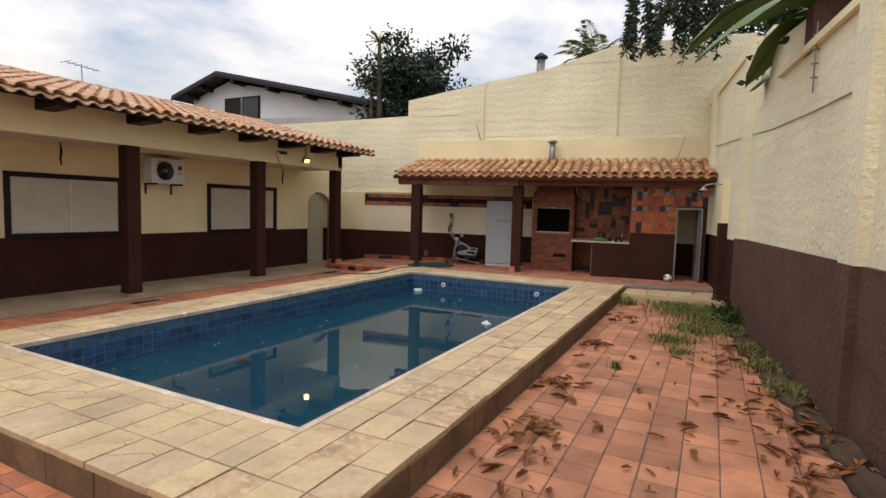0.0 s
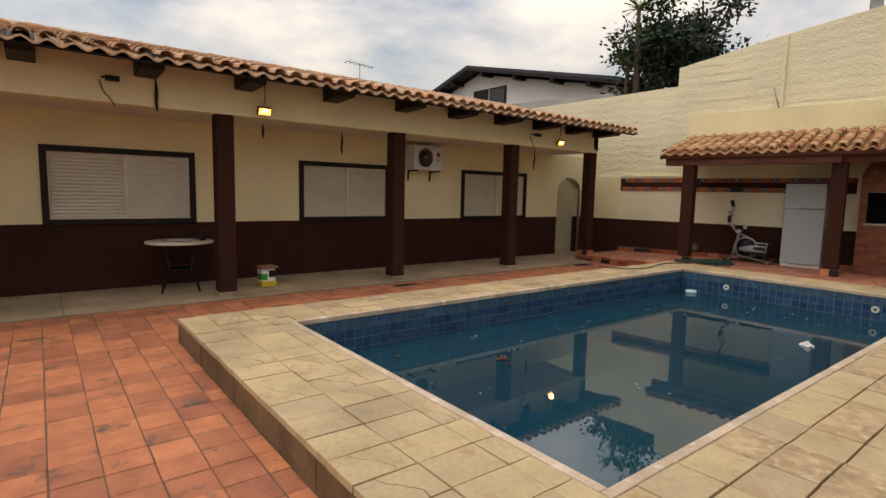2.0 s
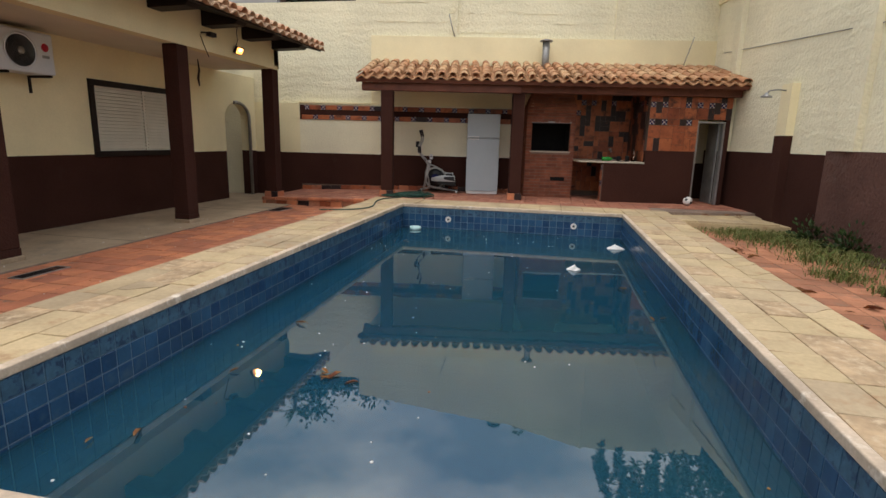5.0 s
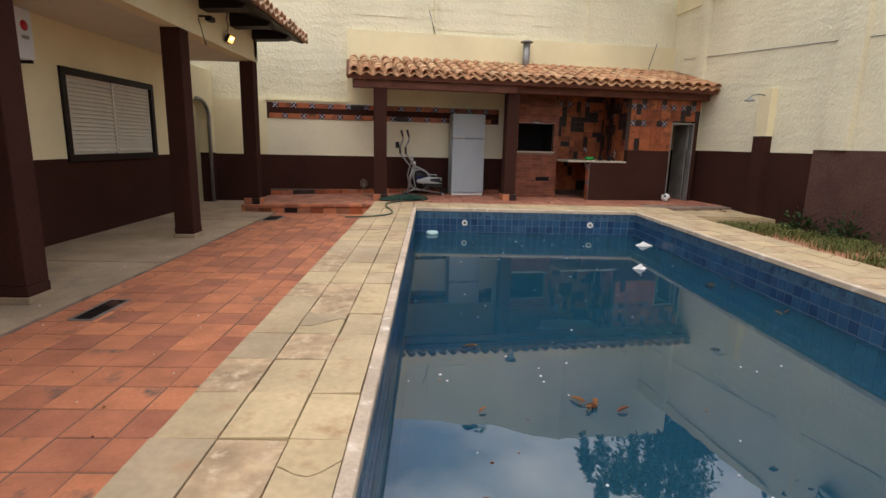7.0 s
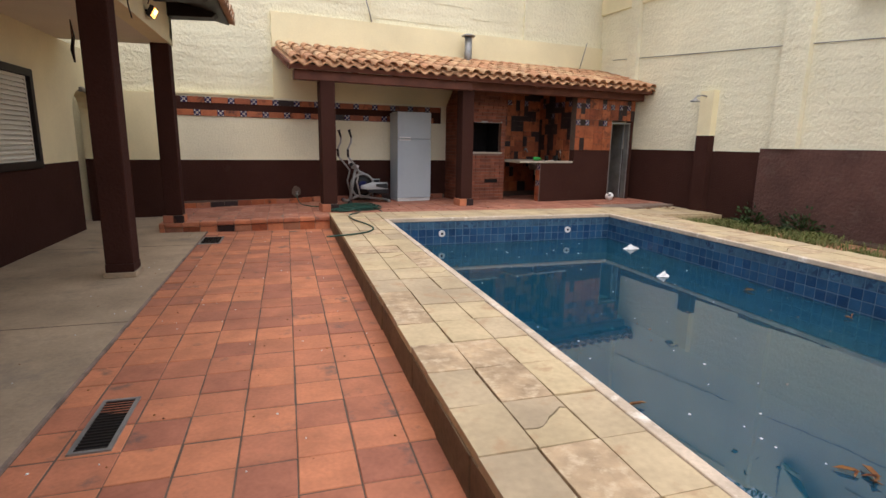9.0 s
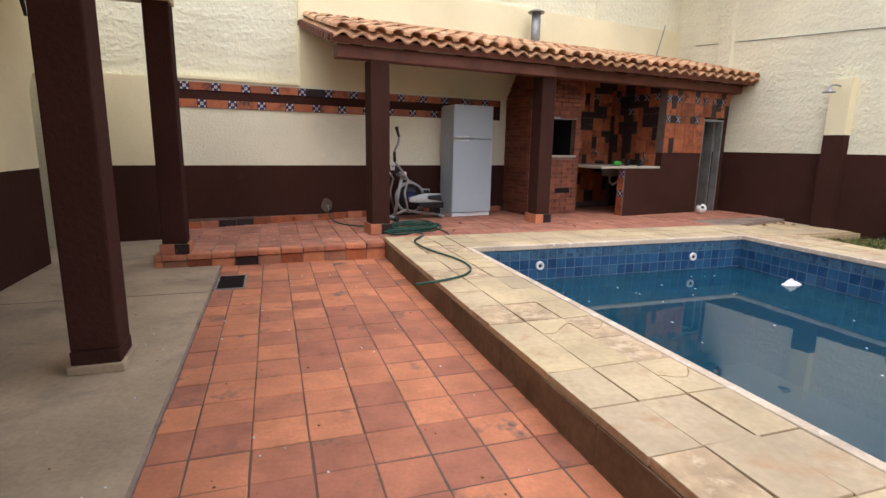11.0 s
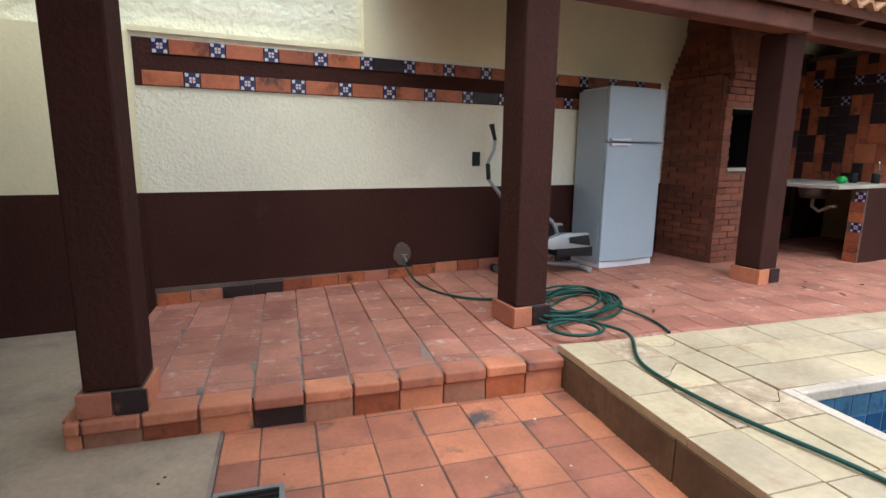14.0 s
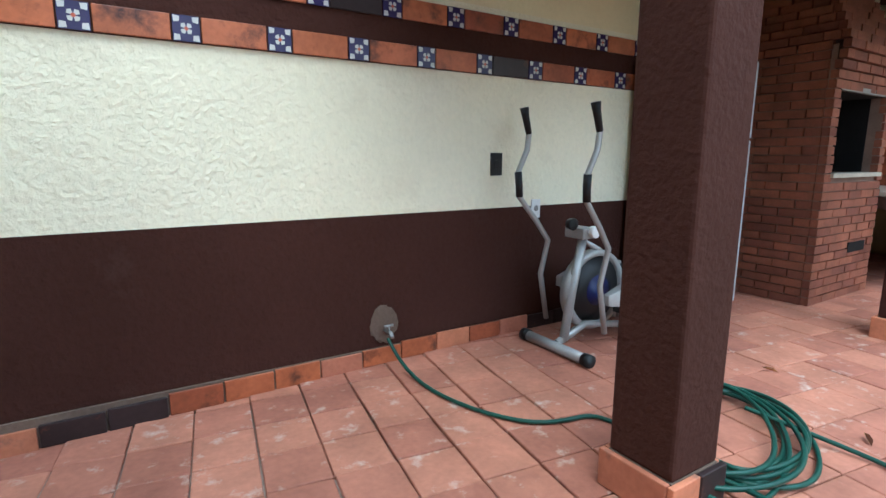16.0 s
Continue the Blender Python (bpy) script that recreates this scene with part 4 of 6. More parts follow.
fl.lathe([(0.0, -0.03), (0.09, -0.02), (0.10, 0.01), (0.09, 0.04), (0.0, 0.045)], plain("pale_aqua_plastic", (0.42, 0.62, 0.62), 0.4), c=(-4.88, 10.5, WATER_Z + 0.01))
fl.done("chlorine_float", label="pale aqua round plastic dispenser floating in the pool", category="pool float")


def curled_leaf(b, x, y, z, size, m, rr):
    a = rr.uniform(0, 6.28)
    g = Matrix.Translation((x, y, z)) @ Euler((rr.uniform(-0.3, 0.3), rr.uniform(-0.3, 0.3), a)).to_matrix().to_4x4()
    L, W = size, size * rr.uniform(0.16, 0.30)
    pts = [(-L / 2, 0, 0.0), (-L / 6, W / 2, 0.5 * W), (L / 4, W / 2.4, 0.45 * W), (L / 2, 0, 0.1 * W), (L / 4, -W / 2.4, 0.5 * W), (-L / 6, -W / 2, 0.6 * W)]
    mid = [(-L / 6, 0, 0.0), (L / 4, 0, 0.0)]
    q = [g @ Vector(p) for p in pts]
    w = [g @ Vector(p) for p in mid]
    for tri in ((q[0], w[0], q[1]), (q[1], w[0], w[1], q[2]), (q[2], w[1], q[3]), (q[0], q[5], w[0]), (q[5], q[4], w[1], w[0]), (q[4], q[3], w[1])):
        b.face(tri, m)


lf = Build()
for x, y, n in ((-3.92, 4.8, 7), (-4.49, 4.79, 1), (-1.75, 6.6, 2), (-1.72, 7.5, 3), (-4.8, 3.9, 2), (-4.6, 5.6, 1)):
    for _ in range(n):
        curled_leaf(lf, x + rng.uniform(-0.14, 0.14), y + rng.uniform(-0.07, 0.07), WATER_Z + 0.012, rng.uniform(0.06, 0.13), DRY_LEAF, rng)
lf.done("floating_leaves", label="dry brown leaves floating on the pool water", category="leaves", kind="stuff")
sp = Build()
for _ in range(110):
    x, y, r = rng.uniform(PX0 + 0.1, PX1 - 0.1), rng.uniform(PY0 + 0.1, PY1 - 0.1), rng.uniform(0.004, 0.011)
    sp.lathe([(r, 0.0), (r * 0.7, 0.004), (0.0, 0.005)], WHITE_PLASTIC if rng.random() < 0.6 else DRY_LEAF, c=(x, y, WATER_Z), n=6)
sp.done("floating_specks", label="small pale specks of litter floating on the water", category="debris", kind="stuff")
for x, y, s in ((-1.66, 9.8, 0.15), (-2.32, 8.27, 0.10)):
    pb = Build()
    rr = random.Random(int(s * 100))
    rows = []
    for k in range(4):
        rows.append([(x + s * (1 - 0.28 * k) * (0.7 + 0.3 * rr.random()) * math.cos(a) * 1.0, y + s * 0.6 * (1 - 0.28 * k) * (0.6 + 0.4 * rr.random()) * math.sin(a), WATER_Z + 0.003 + 0.02 * k * rr.uniform(0.6, 1.3)) for a in [2 * math.pi * q / 10 for q in range(10)]])
    pb.rings(rows, WHITE_PLASTIC)
    pb.done("plastic_bag", label="crumpled white plastic scrap floating in the pool", category="litter")

# drains
for x0, x1, y0, y1 in ((-7.66, -7.40, 10.47, 10.98), (-7.47, -7.30, 5.62, 6.12)):
    g = empty("drain_grate", ((x0 + x1) / 2, (y0 + y1) / 2, 0.0), label="dark rusty metal drain grate set in the tiles", category="drain grate", group="drain grates")
    d = Build()
    w, h = (x1 - x0) / 2, (y1 - y0) / 2
    for q in ((-w, w, -h, -h + 0.02), (-w, w, h - 0.02, h), (-w, -w + 0.02, -h + 0.02, h - 0.02), (w - 0.02, w, -h + 0.02, h - 0.02)):
        d.box(*q, 0.0, 0.012, GREY_METAL)
    d.done("rim", g)
    d = Build()
    # black sheet painted in for the shaded pit below the bars
    d.box(-w + 0.02, w - 0.02, -h + 0.02, h - 0.02, 0.0055, 0.0065, SOOT_AND_GAP)
    n = 17
    for i in range(n):
        y = -h + 0.03 + i * (2 * h - 0.06) / (n - 1)
        d.box(-w + 0.02, w - 0.02, y - 0.005, y + 0.005, 0.0065, 0.011, WOOD_DARK)
    d.done("bars", g)


# ---- back wall: tile bands and skirting ----
def deco_tile(parent, g, s):
    """Small patterned tile: dark blue ground, white corners, red flower."""
    b = Build()
    b.box(-s / 2, s / 2, -0.008, 0.0, -s / 2, s / 2, CERAMIC_BLUE)
    e = -0.0095
    k = s / 2
    for sx in (-1, 1):
        for sz in (-1, 1):
            b.face([(sx * k * 0.95, e, sz * k * 0.95), (sx * k * 0.45, e, sz * k * 0.90), (sx * k * 0.50, e, sz * k * 0.50), (sx * k * 0.90, e, sz * k * 0.45)][::sx * sz], CERAMIC_WHITE)
            b.face([(0, e, 0), (sx * k * 0.10, e, sz * k * 0.42), (sx * k * 0.36, e, sz * k * 0.36), (sx * k * 0.42, e, sz * k * 0.10)][::-sx * sz], CERAMIC_WHITE)
    b.face([(k * 0.16 * math.cos(a), e - 0.001, k * 0.16 * math.sin(a)) for a in [2 * math.pi * q / 8 for q in range(8)]], CERAMIC_RED)
    key = ("deco", s)
    if key not in _cache:
        _cache[key] = b.mesh("tile")
    ob = new("patterned_tile", _cache[key])
    ob.parent = parent
    ob.matrix_basis = g
    return ob


band = back(structure("trim_tile_band", (-8.34, -3.4, BY - 0.006, BY, 1.725, 2.045), BROWN, "brown painted band between two rows of terracotta and patterned tiles", category="trim"))
PITCH = 0.372
for row, z, off in ((0, 1.778, -0.05), (1, 1.995, 0.13)):
    x = -8.30 + off
    i = 0
    while x < -3.55:
        if x > -8.28:
            deco_tile(band, Matrix.Translation((x, BY - 0.007, z)), 0.10)
        x0, x1 = max(x + 0.055, -8.335), min(x + PITCH - 0.055, -3.42)
        if x1 - x0 > 0.05:
            b = Build()
            b.box(x0 + 0.002, x1 - 0.002, BY - 0.016, BY - 0.006, z - 0.05, z + 0.05, WALL_DARK if (i * 7 + row * 3) % 9 == 4 else WALL_TERRA)
            b.done("tile", band, 0.003)
        x += PITCH
        i += 1
skirt = back(structure("baseboard_porch", (-8.33, -3.3, BY - 0.012, BY, 0.13, 0.27), MORTAR, "terracotta skirting tiles along the porch wall", category="skirting"))
for i in range(22):
    x = -8.32 + i * 0.2265
    b = Build()
    b.box(x, x + 0.219, BY - 0.028, BY - 0.012, porch_z(x) + 0.002, porch_z(x) + 0.098 + rng.uniform(-0.008, 0.004), (WALL_TERRA, WALL_TERRA, WALL_DARK, TERRA, WALL_TERRA, TERRA, WALL_TERRA, WALL_DARK)[(i * 5 + i // 8) % 8])
    b.done("tile", skirt, 0.003)

# wall fittings
sw = Build()
sw.box(-5.685, -5.605, BY - 0.012, BY, 1.17, 1.30, BLACK)
sw.box(-5.665, -5.625, BY - 0.018, BY - 0.012, 1.21, 1.26, BLACK)
back(sw.done("switch_box", bevel=0.004, label="open black switch box on the cream wall", category="switch"))
sw = Build()
sw.box(-5.365, -5.295, BY - 0.010, BY, 0.905, 1.02, WHITE_PLASTIC)
sw.lathe([(0.018, 0), (0.018, 0.006), (0.0, 0.006)], GREY_METAL, n=12, at=Matrix.Translation((-5.33, BY - 0.010, 0.965)) @ Euler((radians(90), 0, 0)).to_matrix().to_4x4())
back(sw.done("socket", bevel=0.003, label="white wall socket on the brown wall", category="socket"))
tp = Build()
tp.rings([[(-6.38 + 0.09 * math.cos(a) * (0.7 + 0.3 * rng.random()) - (0.0), BY - 0.002 - 0.004 * k, 0.39 + 0.10 * math.sin(a) * (0.75 + 0.5 * rng.random())) for a in [2 * math.pi * q / 14 for q in range(14)]] for k in (0, 1)], MORTAR)
tp.tube([(-6.37, BY, 0.36), (-6.37, BY - 0.07, 0.36), (-6.37, BY - 0.09, 0.34)], 0.012, GREY_METAL)
tp.tube([(-6.395, BY - 0.05, 0.395), (-6.345, BY - 0.05, 0.395)], 0.007, GREY_METAL)
tp.tube([(-6.37, BY - 0.05, 0.36), (-6.37, BY - 0.05, 0.395)], 0.006, GREY_METAL)
back(tp.done("garden_tap", label="metal garden tap in a patch of bare mortar", category="tap"))


# ---- fridge ----
def fridge():
    top = empty("fridge", (-4.17, 13.055, PORCH), label="tall silver-grey two-door fridge standing against the wall", category="fridge")
    w, d, h = 0.70, 0.46, 1.715
    b = Build()
    b.box(-w / 2, w / 2, 0.06, d, 0.04, h - 0.02, FRIDGE)
    b.done("body", top, 0.012)
    for z0, z1, nm in ((0.07, 1.20, "lower_door"), (1.215, h, "upper_door")):
        b = Build()
        n = 10
        rows = []
        for z in (z0, z1):
            front = [(-w / 2 + w * q / n, 0.018 - 0.022 * math.sin(math.pi * q / n), z) for q in range(n + 1)]
            rows.append(front + [(w / 2, 0.056, z), (-w / 2, 0.056, z)])
        b.rings(rows, FRIDGE)
        dr = b.done(nm, top, 0.008)
        hb = Build()
        zz = 1.175 if nm == "lower_door" else 1.222
        hb.box(-w / 2 + 0.02, -w / 2 + 0.26, -0.022, 0.02, zz, zz + 0.022, WHITE_PLASTIC)
        hb.done("handle", dr, 0.006)
    b = Build()
    b.box(-w / 2 + 0.01, w / 2 - 0.01, 0.03, d, 0.0, 0.065, WHITE_PLASTIC)
    b.done("plinth", top, 0.006)
    simple_box("lid", (-w / 2 + 0.02, w / 2 - 0.02, 0.06, d - 0.03, h - 0.02, h, ), WHITE_PLASTIC, top, 0.006)
    return top


back(fridge())


# ---- brick barbecue ----
def barbecue():
    X0, X1, YF, YB = -3.27, -2.26, 12.84, BY
    OX0, OX1, OZ0, OZ1 = -3.16, -2.36, 1.17, 1.75
    top = empty("barbecue", ((X0 + X1) / 2, YF, PORCH), label="built-in red brick barbecue with an open dark firebox and corbelled hood", category="barbecue")
    inv = Matrix.Translation((-(X0 + X1) / 2, -YF, -PORCH))
    core = Build()
    j = 0.008
    core.box(X0 + j, X1 - j, YF + j, YB, PORCH, OZ0 - 0.02, BRICK_JOINT)
    core.box(X0 + j, OX0, YF + j, YB, OZ0 - 0.02, OZ1, BRICK_JOINT)
    core.box(OX1, X1 - j, YF + j, YB, OZ0 - 0.02, OZ1, BRICK_JOINT)
    core.box(OX0, OX1, YB - 0.12, YB, OZ0 - 0.02, OZ1, SOOT_AND_GAP)
    core.box(X0 + j, X1 - j, YF + j, YB, OZ1, 2.05, BRICK_JOINT)
    core.box(X0 + 0.2, X1 - 0.12, YF + 0.25, YB, 2.05, 2.75, BRICK_JOINT)
    core.box(OX0, OX1, YF + 0.03, YB - 0.12, OZ1 - 0.004, OZ1 + 0.004, SOOT_AND_GAP)
    c = core.done("core", top)
    c.matrix_parent_inverse = inv
    # the ash slot is a solid black block painted as a shaded opening
    for nm, dims, m in (("firebox_lining", (OX0 + 0.001, OX0 + 0.006, YF + 0.10, YB - 0.121, OZ0, OZ1), SOOT_AND_GAP), ("firebox_lining", (OX1 - 0.006, OX1 - 0.001, YF + 0.10, YB - 0.121, OZ0, OZ1), SOOT_AND_GAP),
                        ("sill", (OX0 - 0.02, OX1 + 0.02, YF - 0.03, YF + 0.12, OZ0 - 0.03, OZ0), MARBLE), ("lintel", (OX0 - 0.01, OX1 + 0.01, YF - 0.006, YF + 0.02, OZ1, OZ1 + 0.035), GREY_METAL),
                        ("ash_slot", (-2.72, -2.42, YF - 0.012, YF + 0.02, 0.55, 0.63), SOOT_AND_GAP)):
        simple_box(nm, dims, m, top).matrix_parent_inverse = inv
    bw, bh, bd = 0.215, 0.056, 0.10
    me_ = {}
    count = [0]
    rest = Build()

    def put(x, y, z, yaw, L):
        key = round(L, 3)
        if key not in me_:
            q = Build()
            q.box(-L / 2, L / 2, -0.02, 0.03, 0, bh, BRICK, ch=0.0)
            me_[key] = q.mesh("brick")
        g = Matrix.Translation((x + rng.uniform(-0.002, 0.002), y + rng.uniform(-0.003, 0.003), z)) @ Matrix.Rotation(yaw + rng.uniform(-0.008, 0.008), 4, "Z")
        if count[0] < 300:
            count[0] += 1
            ob = new("brick", me_[key])
            ob.parent = top
            ob.matrix_parent_inverse = inv
            ob.matrix_basis = g
        else:
            base = len(rest.v)
            rest.v += [tuple(g @ v.co) for v in me_[key].vertices]
            for p in me_[key].polygons:
                rest.f.append(tuple(base + w for w in p.vertices))
                rest.k.append(rest.slot(BRICK))
                rest.smooth.append(False)

    course = 0
    z = PORCH + 0.004
    while z < 2.70:
        stag = (course % 2) * 0.5
        # front face; corbels step out under the hood, then the flue steps in
        out = 0.0
        x0, x1, yf = X0, X1, YF
        if 1.80 < z <= 2.05:
            out = 0.018 * ((z - 1.80) / 0.064)
        if z > 2.05:
            k = min(1.0, (z - 2.05) / 0.45)
            x0, x1, yf = X0 + 0.20 * k, X1 - 0.12 * k, YF + 0.25 * k - 0.06
        x = x0 - stag * (bw + 0.01)
        while x < x1 - 0.02:
            a, e = max(x, x0), min(x + bw, x1)
            for lo, hi in (((a, min(e, OX0)), (max(a, OX1), e)) if OZ0 - 0.04 < z + bh / 2 < OZ1 + 0.02 else ((a, e),)):
                if hi - lo > 0.03:
                    put((lo + hi) / 2, yf + 0.012 - out, z, 0.0, hi - lo)
            x += bw + 0.01
        y = yf + 0.045 - stag * (bw + 0.01)
        while y < YB - 0.03:
            a, e = max(y, yf + 0.045), min(y + bw, YB)
            if e - a > 0.03:
                put(x0 + 0.012, (a + e) / 2, z, radians(-90), e - a)
                put(x1 - 0.012, (a + e) / 2, z, radians(90), e - a)
            y += bw + 0.01
        z += bh + 0.009
        course += 1
    if rest.v:
        rest.done("bricks", top, kind="stuff").matrix_parent_inverse = inv
    back(top)


barbecue()
pipe = Build()
pipe.tube([(-2.91, 13.33, 2.75), (-2.91, 13.33, 3.44)], 0.075, GREY_METAL, 16)
pipe.lathe([(0.13, 3.44), (0.14, 3.455), (0.06, 3.49), (0.0, 3.50)], GREY_METAL, c=(-2.91, 13.33, 0))
back(pipe.done("chimney_pipe", label="galvanised chimney pipe with a cap above the porch roof", category="chimney"))


# ---- sink niche and tiled front ----
NX0, NX1, NF = -1.78, -0.95, 12.25
NR = 0.62
back(structure("wall_niche_low", (NX0 + 0.02, 0.0, NF, NF + 0.14, PORCH - 0.1, 0.97), BROWN, "brown painted half wall before the sink"))
back(structure("wall_front_low", (NX1, 0.0, NF + 0.002, NF + 0.138, 0.97, 1.24), BROWN, "brown painted wall under the tiles"))
front_wall = back(structure("wall_front_tiled", (NX1, NR, NF + 0.004, NF + 0.14, 1.86, 2.40), MORTAR, "wall clad with mixed terracotta and dark tiles"))
front_mid = back(structure("wall_front_tiled_mid", (NX1, 0.0, NF + 0.004, NF + 0.14, 1.24, 1.86), MORTAR, "wall clad with mixed terracotta and dark tiles"))
niche_back = back(structure("wall_niche_back", (-2.25, NX1 + 0.1, BY - 0.03, BY - 0.002, PORCH, 2.55), MORTAR, "niche wall clad with mixed terracotta and dark tiles"))
niche_side = back(structure("wall_niche_side", (NX1 - 0.0, NX1 + 0.12, NF + 0.14, BY - 0.03, 0.97, 2.5), MORTAR, "niche side wall clad with terracotta tiles"))
back(structure("wall_bathroom_left", (0.0 - 0.1, -0.001, NF + 0.14, BY, PORCH, 2.4), CREAM_SMOOTH, "inner wall behind the narrow doorway"))


def mosaic(parent, u0, u1, z0, z1, place, seed, dark=0.28, rows=()):
    """Mixed large and small tiles in a broken pattern; place(u, z) gives a pose for a tile facing out."""
    rr = random.Random(seed)
    s = 0.107
    nu, nz = max(1, int((u1 - u0) / s)), max(1, int((z1 - z0) / s))
    su, sz = (u1 - u0) / nu, (z1 - z0) / nz
    used = set()
    for k in range(nz):
        for i in range(nu):
            if (i, k) in used:
                continue
            deco = k in rows and i % 2 == rows.index(k) % 2
            w, h = 1, 1
            if not deco:
                c = rr.random()
                if c < 0.38 and i + 1 < nu and (i + 1, k) not in used:
                    w = 2
                elif c < 0.75 and k + 1 < nz:
                    h = 2
                if c < 0.22 and w == 2 and k + 1 < nz and (i + 1, k + 1) not in used:
                    h = 2
            for a in range(w):
                for q in range(h):
                    used.add((i + a, k + q))
            g = place(u0 + (i + w / 2) * su, z0 + (k + h / 2) * sz)
            if deco:
                deco_tile(parent, g, 0.095)
                continue
            m = WALL_DARK if rr.random() < (dark * 0.5 if w * h == 4 else dark * 1.15) else WALL_TERRA
            key = ("mos", w, h, m.name, round(su, 3), round(sz, 3))
            if key not in _cache:
                b = Build()
                b.box(-w * su / 2 + 0.003, w * su / 2 - 0.003, -0.010, 0.0, -h * sz / 2 + 0.003, h * sz / 2 - 0.003, m)
                _cache[key] = b.mesh("tile")
            ob = new("tile", _cache[key])
            ob.parent = parent
            ob.matrix_basis = g


mosaic(front_wall, NX1, NR, 1.86, 2.40, lambda u, z: Matrix.Translation((u, NF + 0.004, z)), 11, 0.22, (2,))
mosaic(front_mid, NX1, 0.0, 1.24, 1.86, lambda u, z: Matrix.Translation((u, NF + 0.004, z)), 12, 0.26, (4,))
mosaic(niche_back, -2.25, NX1, 0.30, 2.5, lambda u, z: Matrix.Translation((u, BY - 0.03, z)), 13, 0.34, (17, 15))
mosaic(niche_side, NF + 0.15, BY - 0.03, 1.0, 2.45, lambda u, z: Matrix.Translation((NX1, u, z)) @ Matrix.Rotation(radians(-90), 4, "Z"), 14, 0.46, (10, 8))
end = back(structure("wall_niche_end", (NX0, NX0 + 0.02, NF + 0.001, NF + 0.14, PORCH, 0.96), MORTAR, "tiled end of the half wall"))
for k in range(7):
    z = PORCH + 0.055 + k * 0.106
    for q in range(1):
        g = Matrix.Translation((NX0, NF + 0.07, z)) @ Matrix.Rotation(radians(-90), 4, "Z")
        if k in (3, 6):
            deco_tile(end, Matrix.Translation((NX0, NF + 0.05, z)) @ Matrix.Rotation(radians(-90), 4, "Z"), 0.10)
        else:
            b = Build()
            b.box(-0.068, 0.068, -0.009, 0.0, -0.05, 0.05, WALL_TERRA)
            ob = b.done("tile", end, 0.002)
            ob.matrix_basis = g
ct = empty("counter", ((NX0 + NX1) / 2, 12.9, 0.93), label="pale stone counter with a steel sink bowl", category="counter")
b = Build()
b.box(-2.25 + 1.365, NX1 + 1.365, NF + 0.02 - 12.9, BY - 0.04 - 12.9, 0.045, 0.08, MARBLE)
b.done("top", ct, 0.005)
b = Build()
b.lathe([(0.17, 0.044), (0.16, -0.03), (0.13, -0.12), (0.03, -0.13), (0.0, -0.13)], GREY_METAL, c=(0, 0.1, 0))
b.tube([(0, 0.1, -0.13), (0, 0.1, -0.22), (0.0, 0.02, -0.27), (0, -0.1, -0.2), (0, -0.16, -0.2)], 0.02, WHITE_PLASTIC)
b.done("sink", ct)
back(ct)
tap = Build()
tap.tube([(-1.35, BY - 0.05, 1.22), (-1.35, BY - 0.16, 1.22), (-1.35, BY - 0.20, 1.17)], 0.014, GREY_METAL)
tap.box(-1.375, -1.325, BY - 0.12, BY - 0.09, 1.23, 1.26, GREY_METAL)
back(tap.done("tap", label="metal wall tap over the sink", category="tap"))
bt = Build()
bt.lathe([(0.0, 0.0), (0.04, 0.0), (0.04, 0.16), (0.015, 0.21), (0.015, 0.235), (0.0, 0.235)], GREEN_PLASTIC, n=14, at=Matrix.Translation((-1.72, 12.55, 1.05)) @ Euler((0, radians(90), 0.3)).to_matrix().to_4x4())
back(bt.done("bottle", label="green plastic bottle lying on the counter", category="bottle"))
for x, y, h, r, m, nm, lab in ((-1.38, 12.6, 0.10, 0.04, BLACK, "mug", "black mug standing on the counter"), (-1.25, 12.45, 0.11, 0.04, BLACK, "mug", "black mug standing on the counter"), (-1.12, 12.5, 0.24, 0.032, GLASS, "bottle", "clear bottle standing on the counter")):
    bb = Build()
    bb.lathe([(0.0, 0.0), (r, 0.0), (r, h * 0.7), (r * (1.0 if nm == "mug" else 0.4), h * 0.85), (r * (1.0 if nm == "mug" else 0.4), h), (0, h)], m, c=(x, y, 1.011), n=14)
    back(bb.done(nm, label=lab, category=nm))
# narrow door, standing open
dr = empty("door", (0.0, NF, PORCH), label="narrow grey metal door in its frame, standing open", category="door")
b = Build()
for x0, x1, z0, z1 in ((0.0, 0.035, 0, 1.635), (0.50, 0.535, 0, 1.635), (0.035, 0.50, 1.60, 1.635)):
    b.box(x0, x1, 0.01, 0.13, z0, z1, GREY_METAL)
b.done("frame", dr)
b = Build()
b.box(0.465, 0.495, 0.14, 0.60, 0.01, 1.6, GREY_METAL)
b.done("leaf", dr, 0.004)
back(dr)
back(structure("wall_front_stub", (0.536, NR, NF + 0.004, NF + 0.14, PORCH - 0.1, 1.86), BROWN, "brown wall beside the narrow door"))
ball = Build()
n = 14
ball.lathe([(0.11 * math.sin(math.pi * k / n), 0.11 - 0.11 * math.cos(math.pi * k / n)) for k in range(n + 1)], WHITE_PLASTIC, n=18)
for a, e in ((0.3, 0.5), (2.2, -0.2), (4.0, 0.4), (5.2, -0.3), (1.3, 1.2), (3.2, 1.0)):
    dirv = Vector((math.cos(a) * math.cos(e), math.sin(a) * math.cos(e), math.sin(e)))
    q = dirv.to_track_quat("Z", "Y").to_matrix().to_4x4()
    ball.lathe([(0.036, 0.1075), (0.03, 0.1085), (0.0, 0.1125)], BLACK, n=5, at=Matrix.Translation((0, 0, 0.11)) @ q)
ball = ball.done("football", label="worn white and black football lying by the wall", category="ball")
ball.location = (-0.12, 12.02, PORCH)
ball.scale = (0.8, 0.8, 0.8)
back(ball)
lamp = Build()
lamp.tube([(-5.0, 12.2, 2.44), (-3.9, 12.2, 2.46)], 0.017, WHITE_PLASTIC)
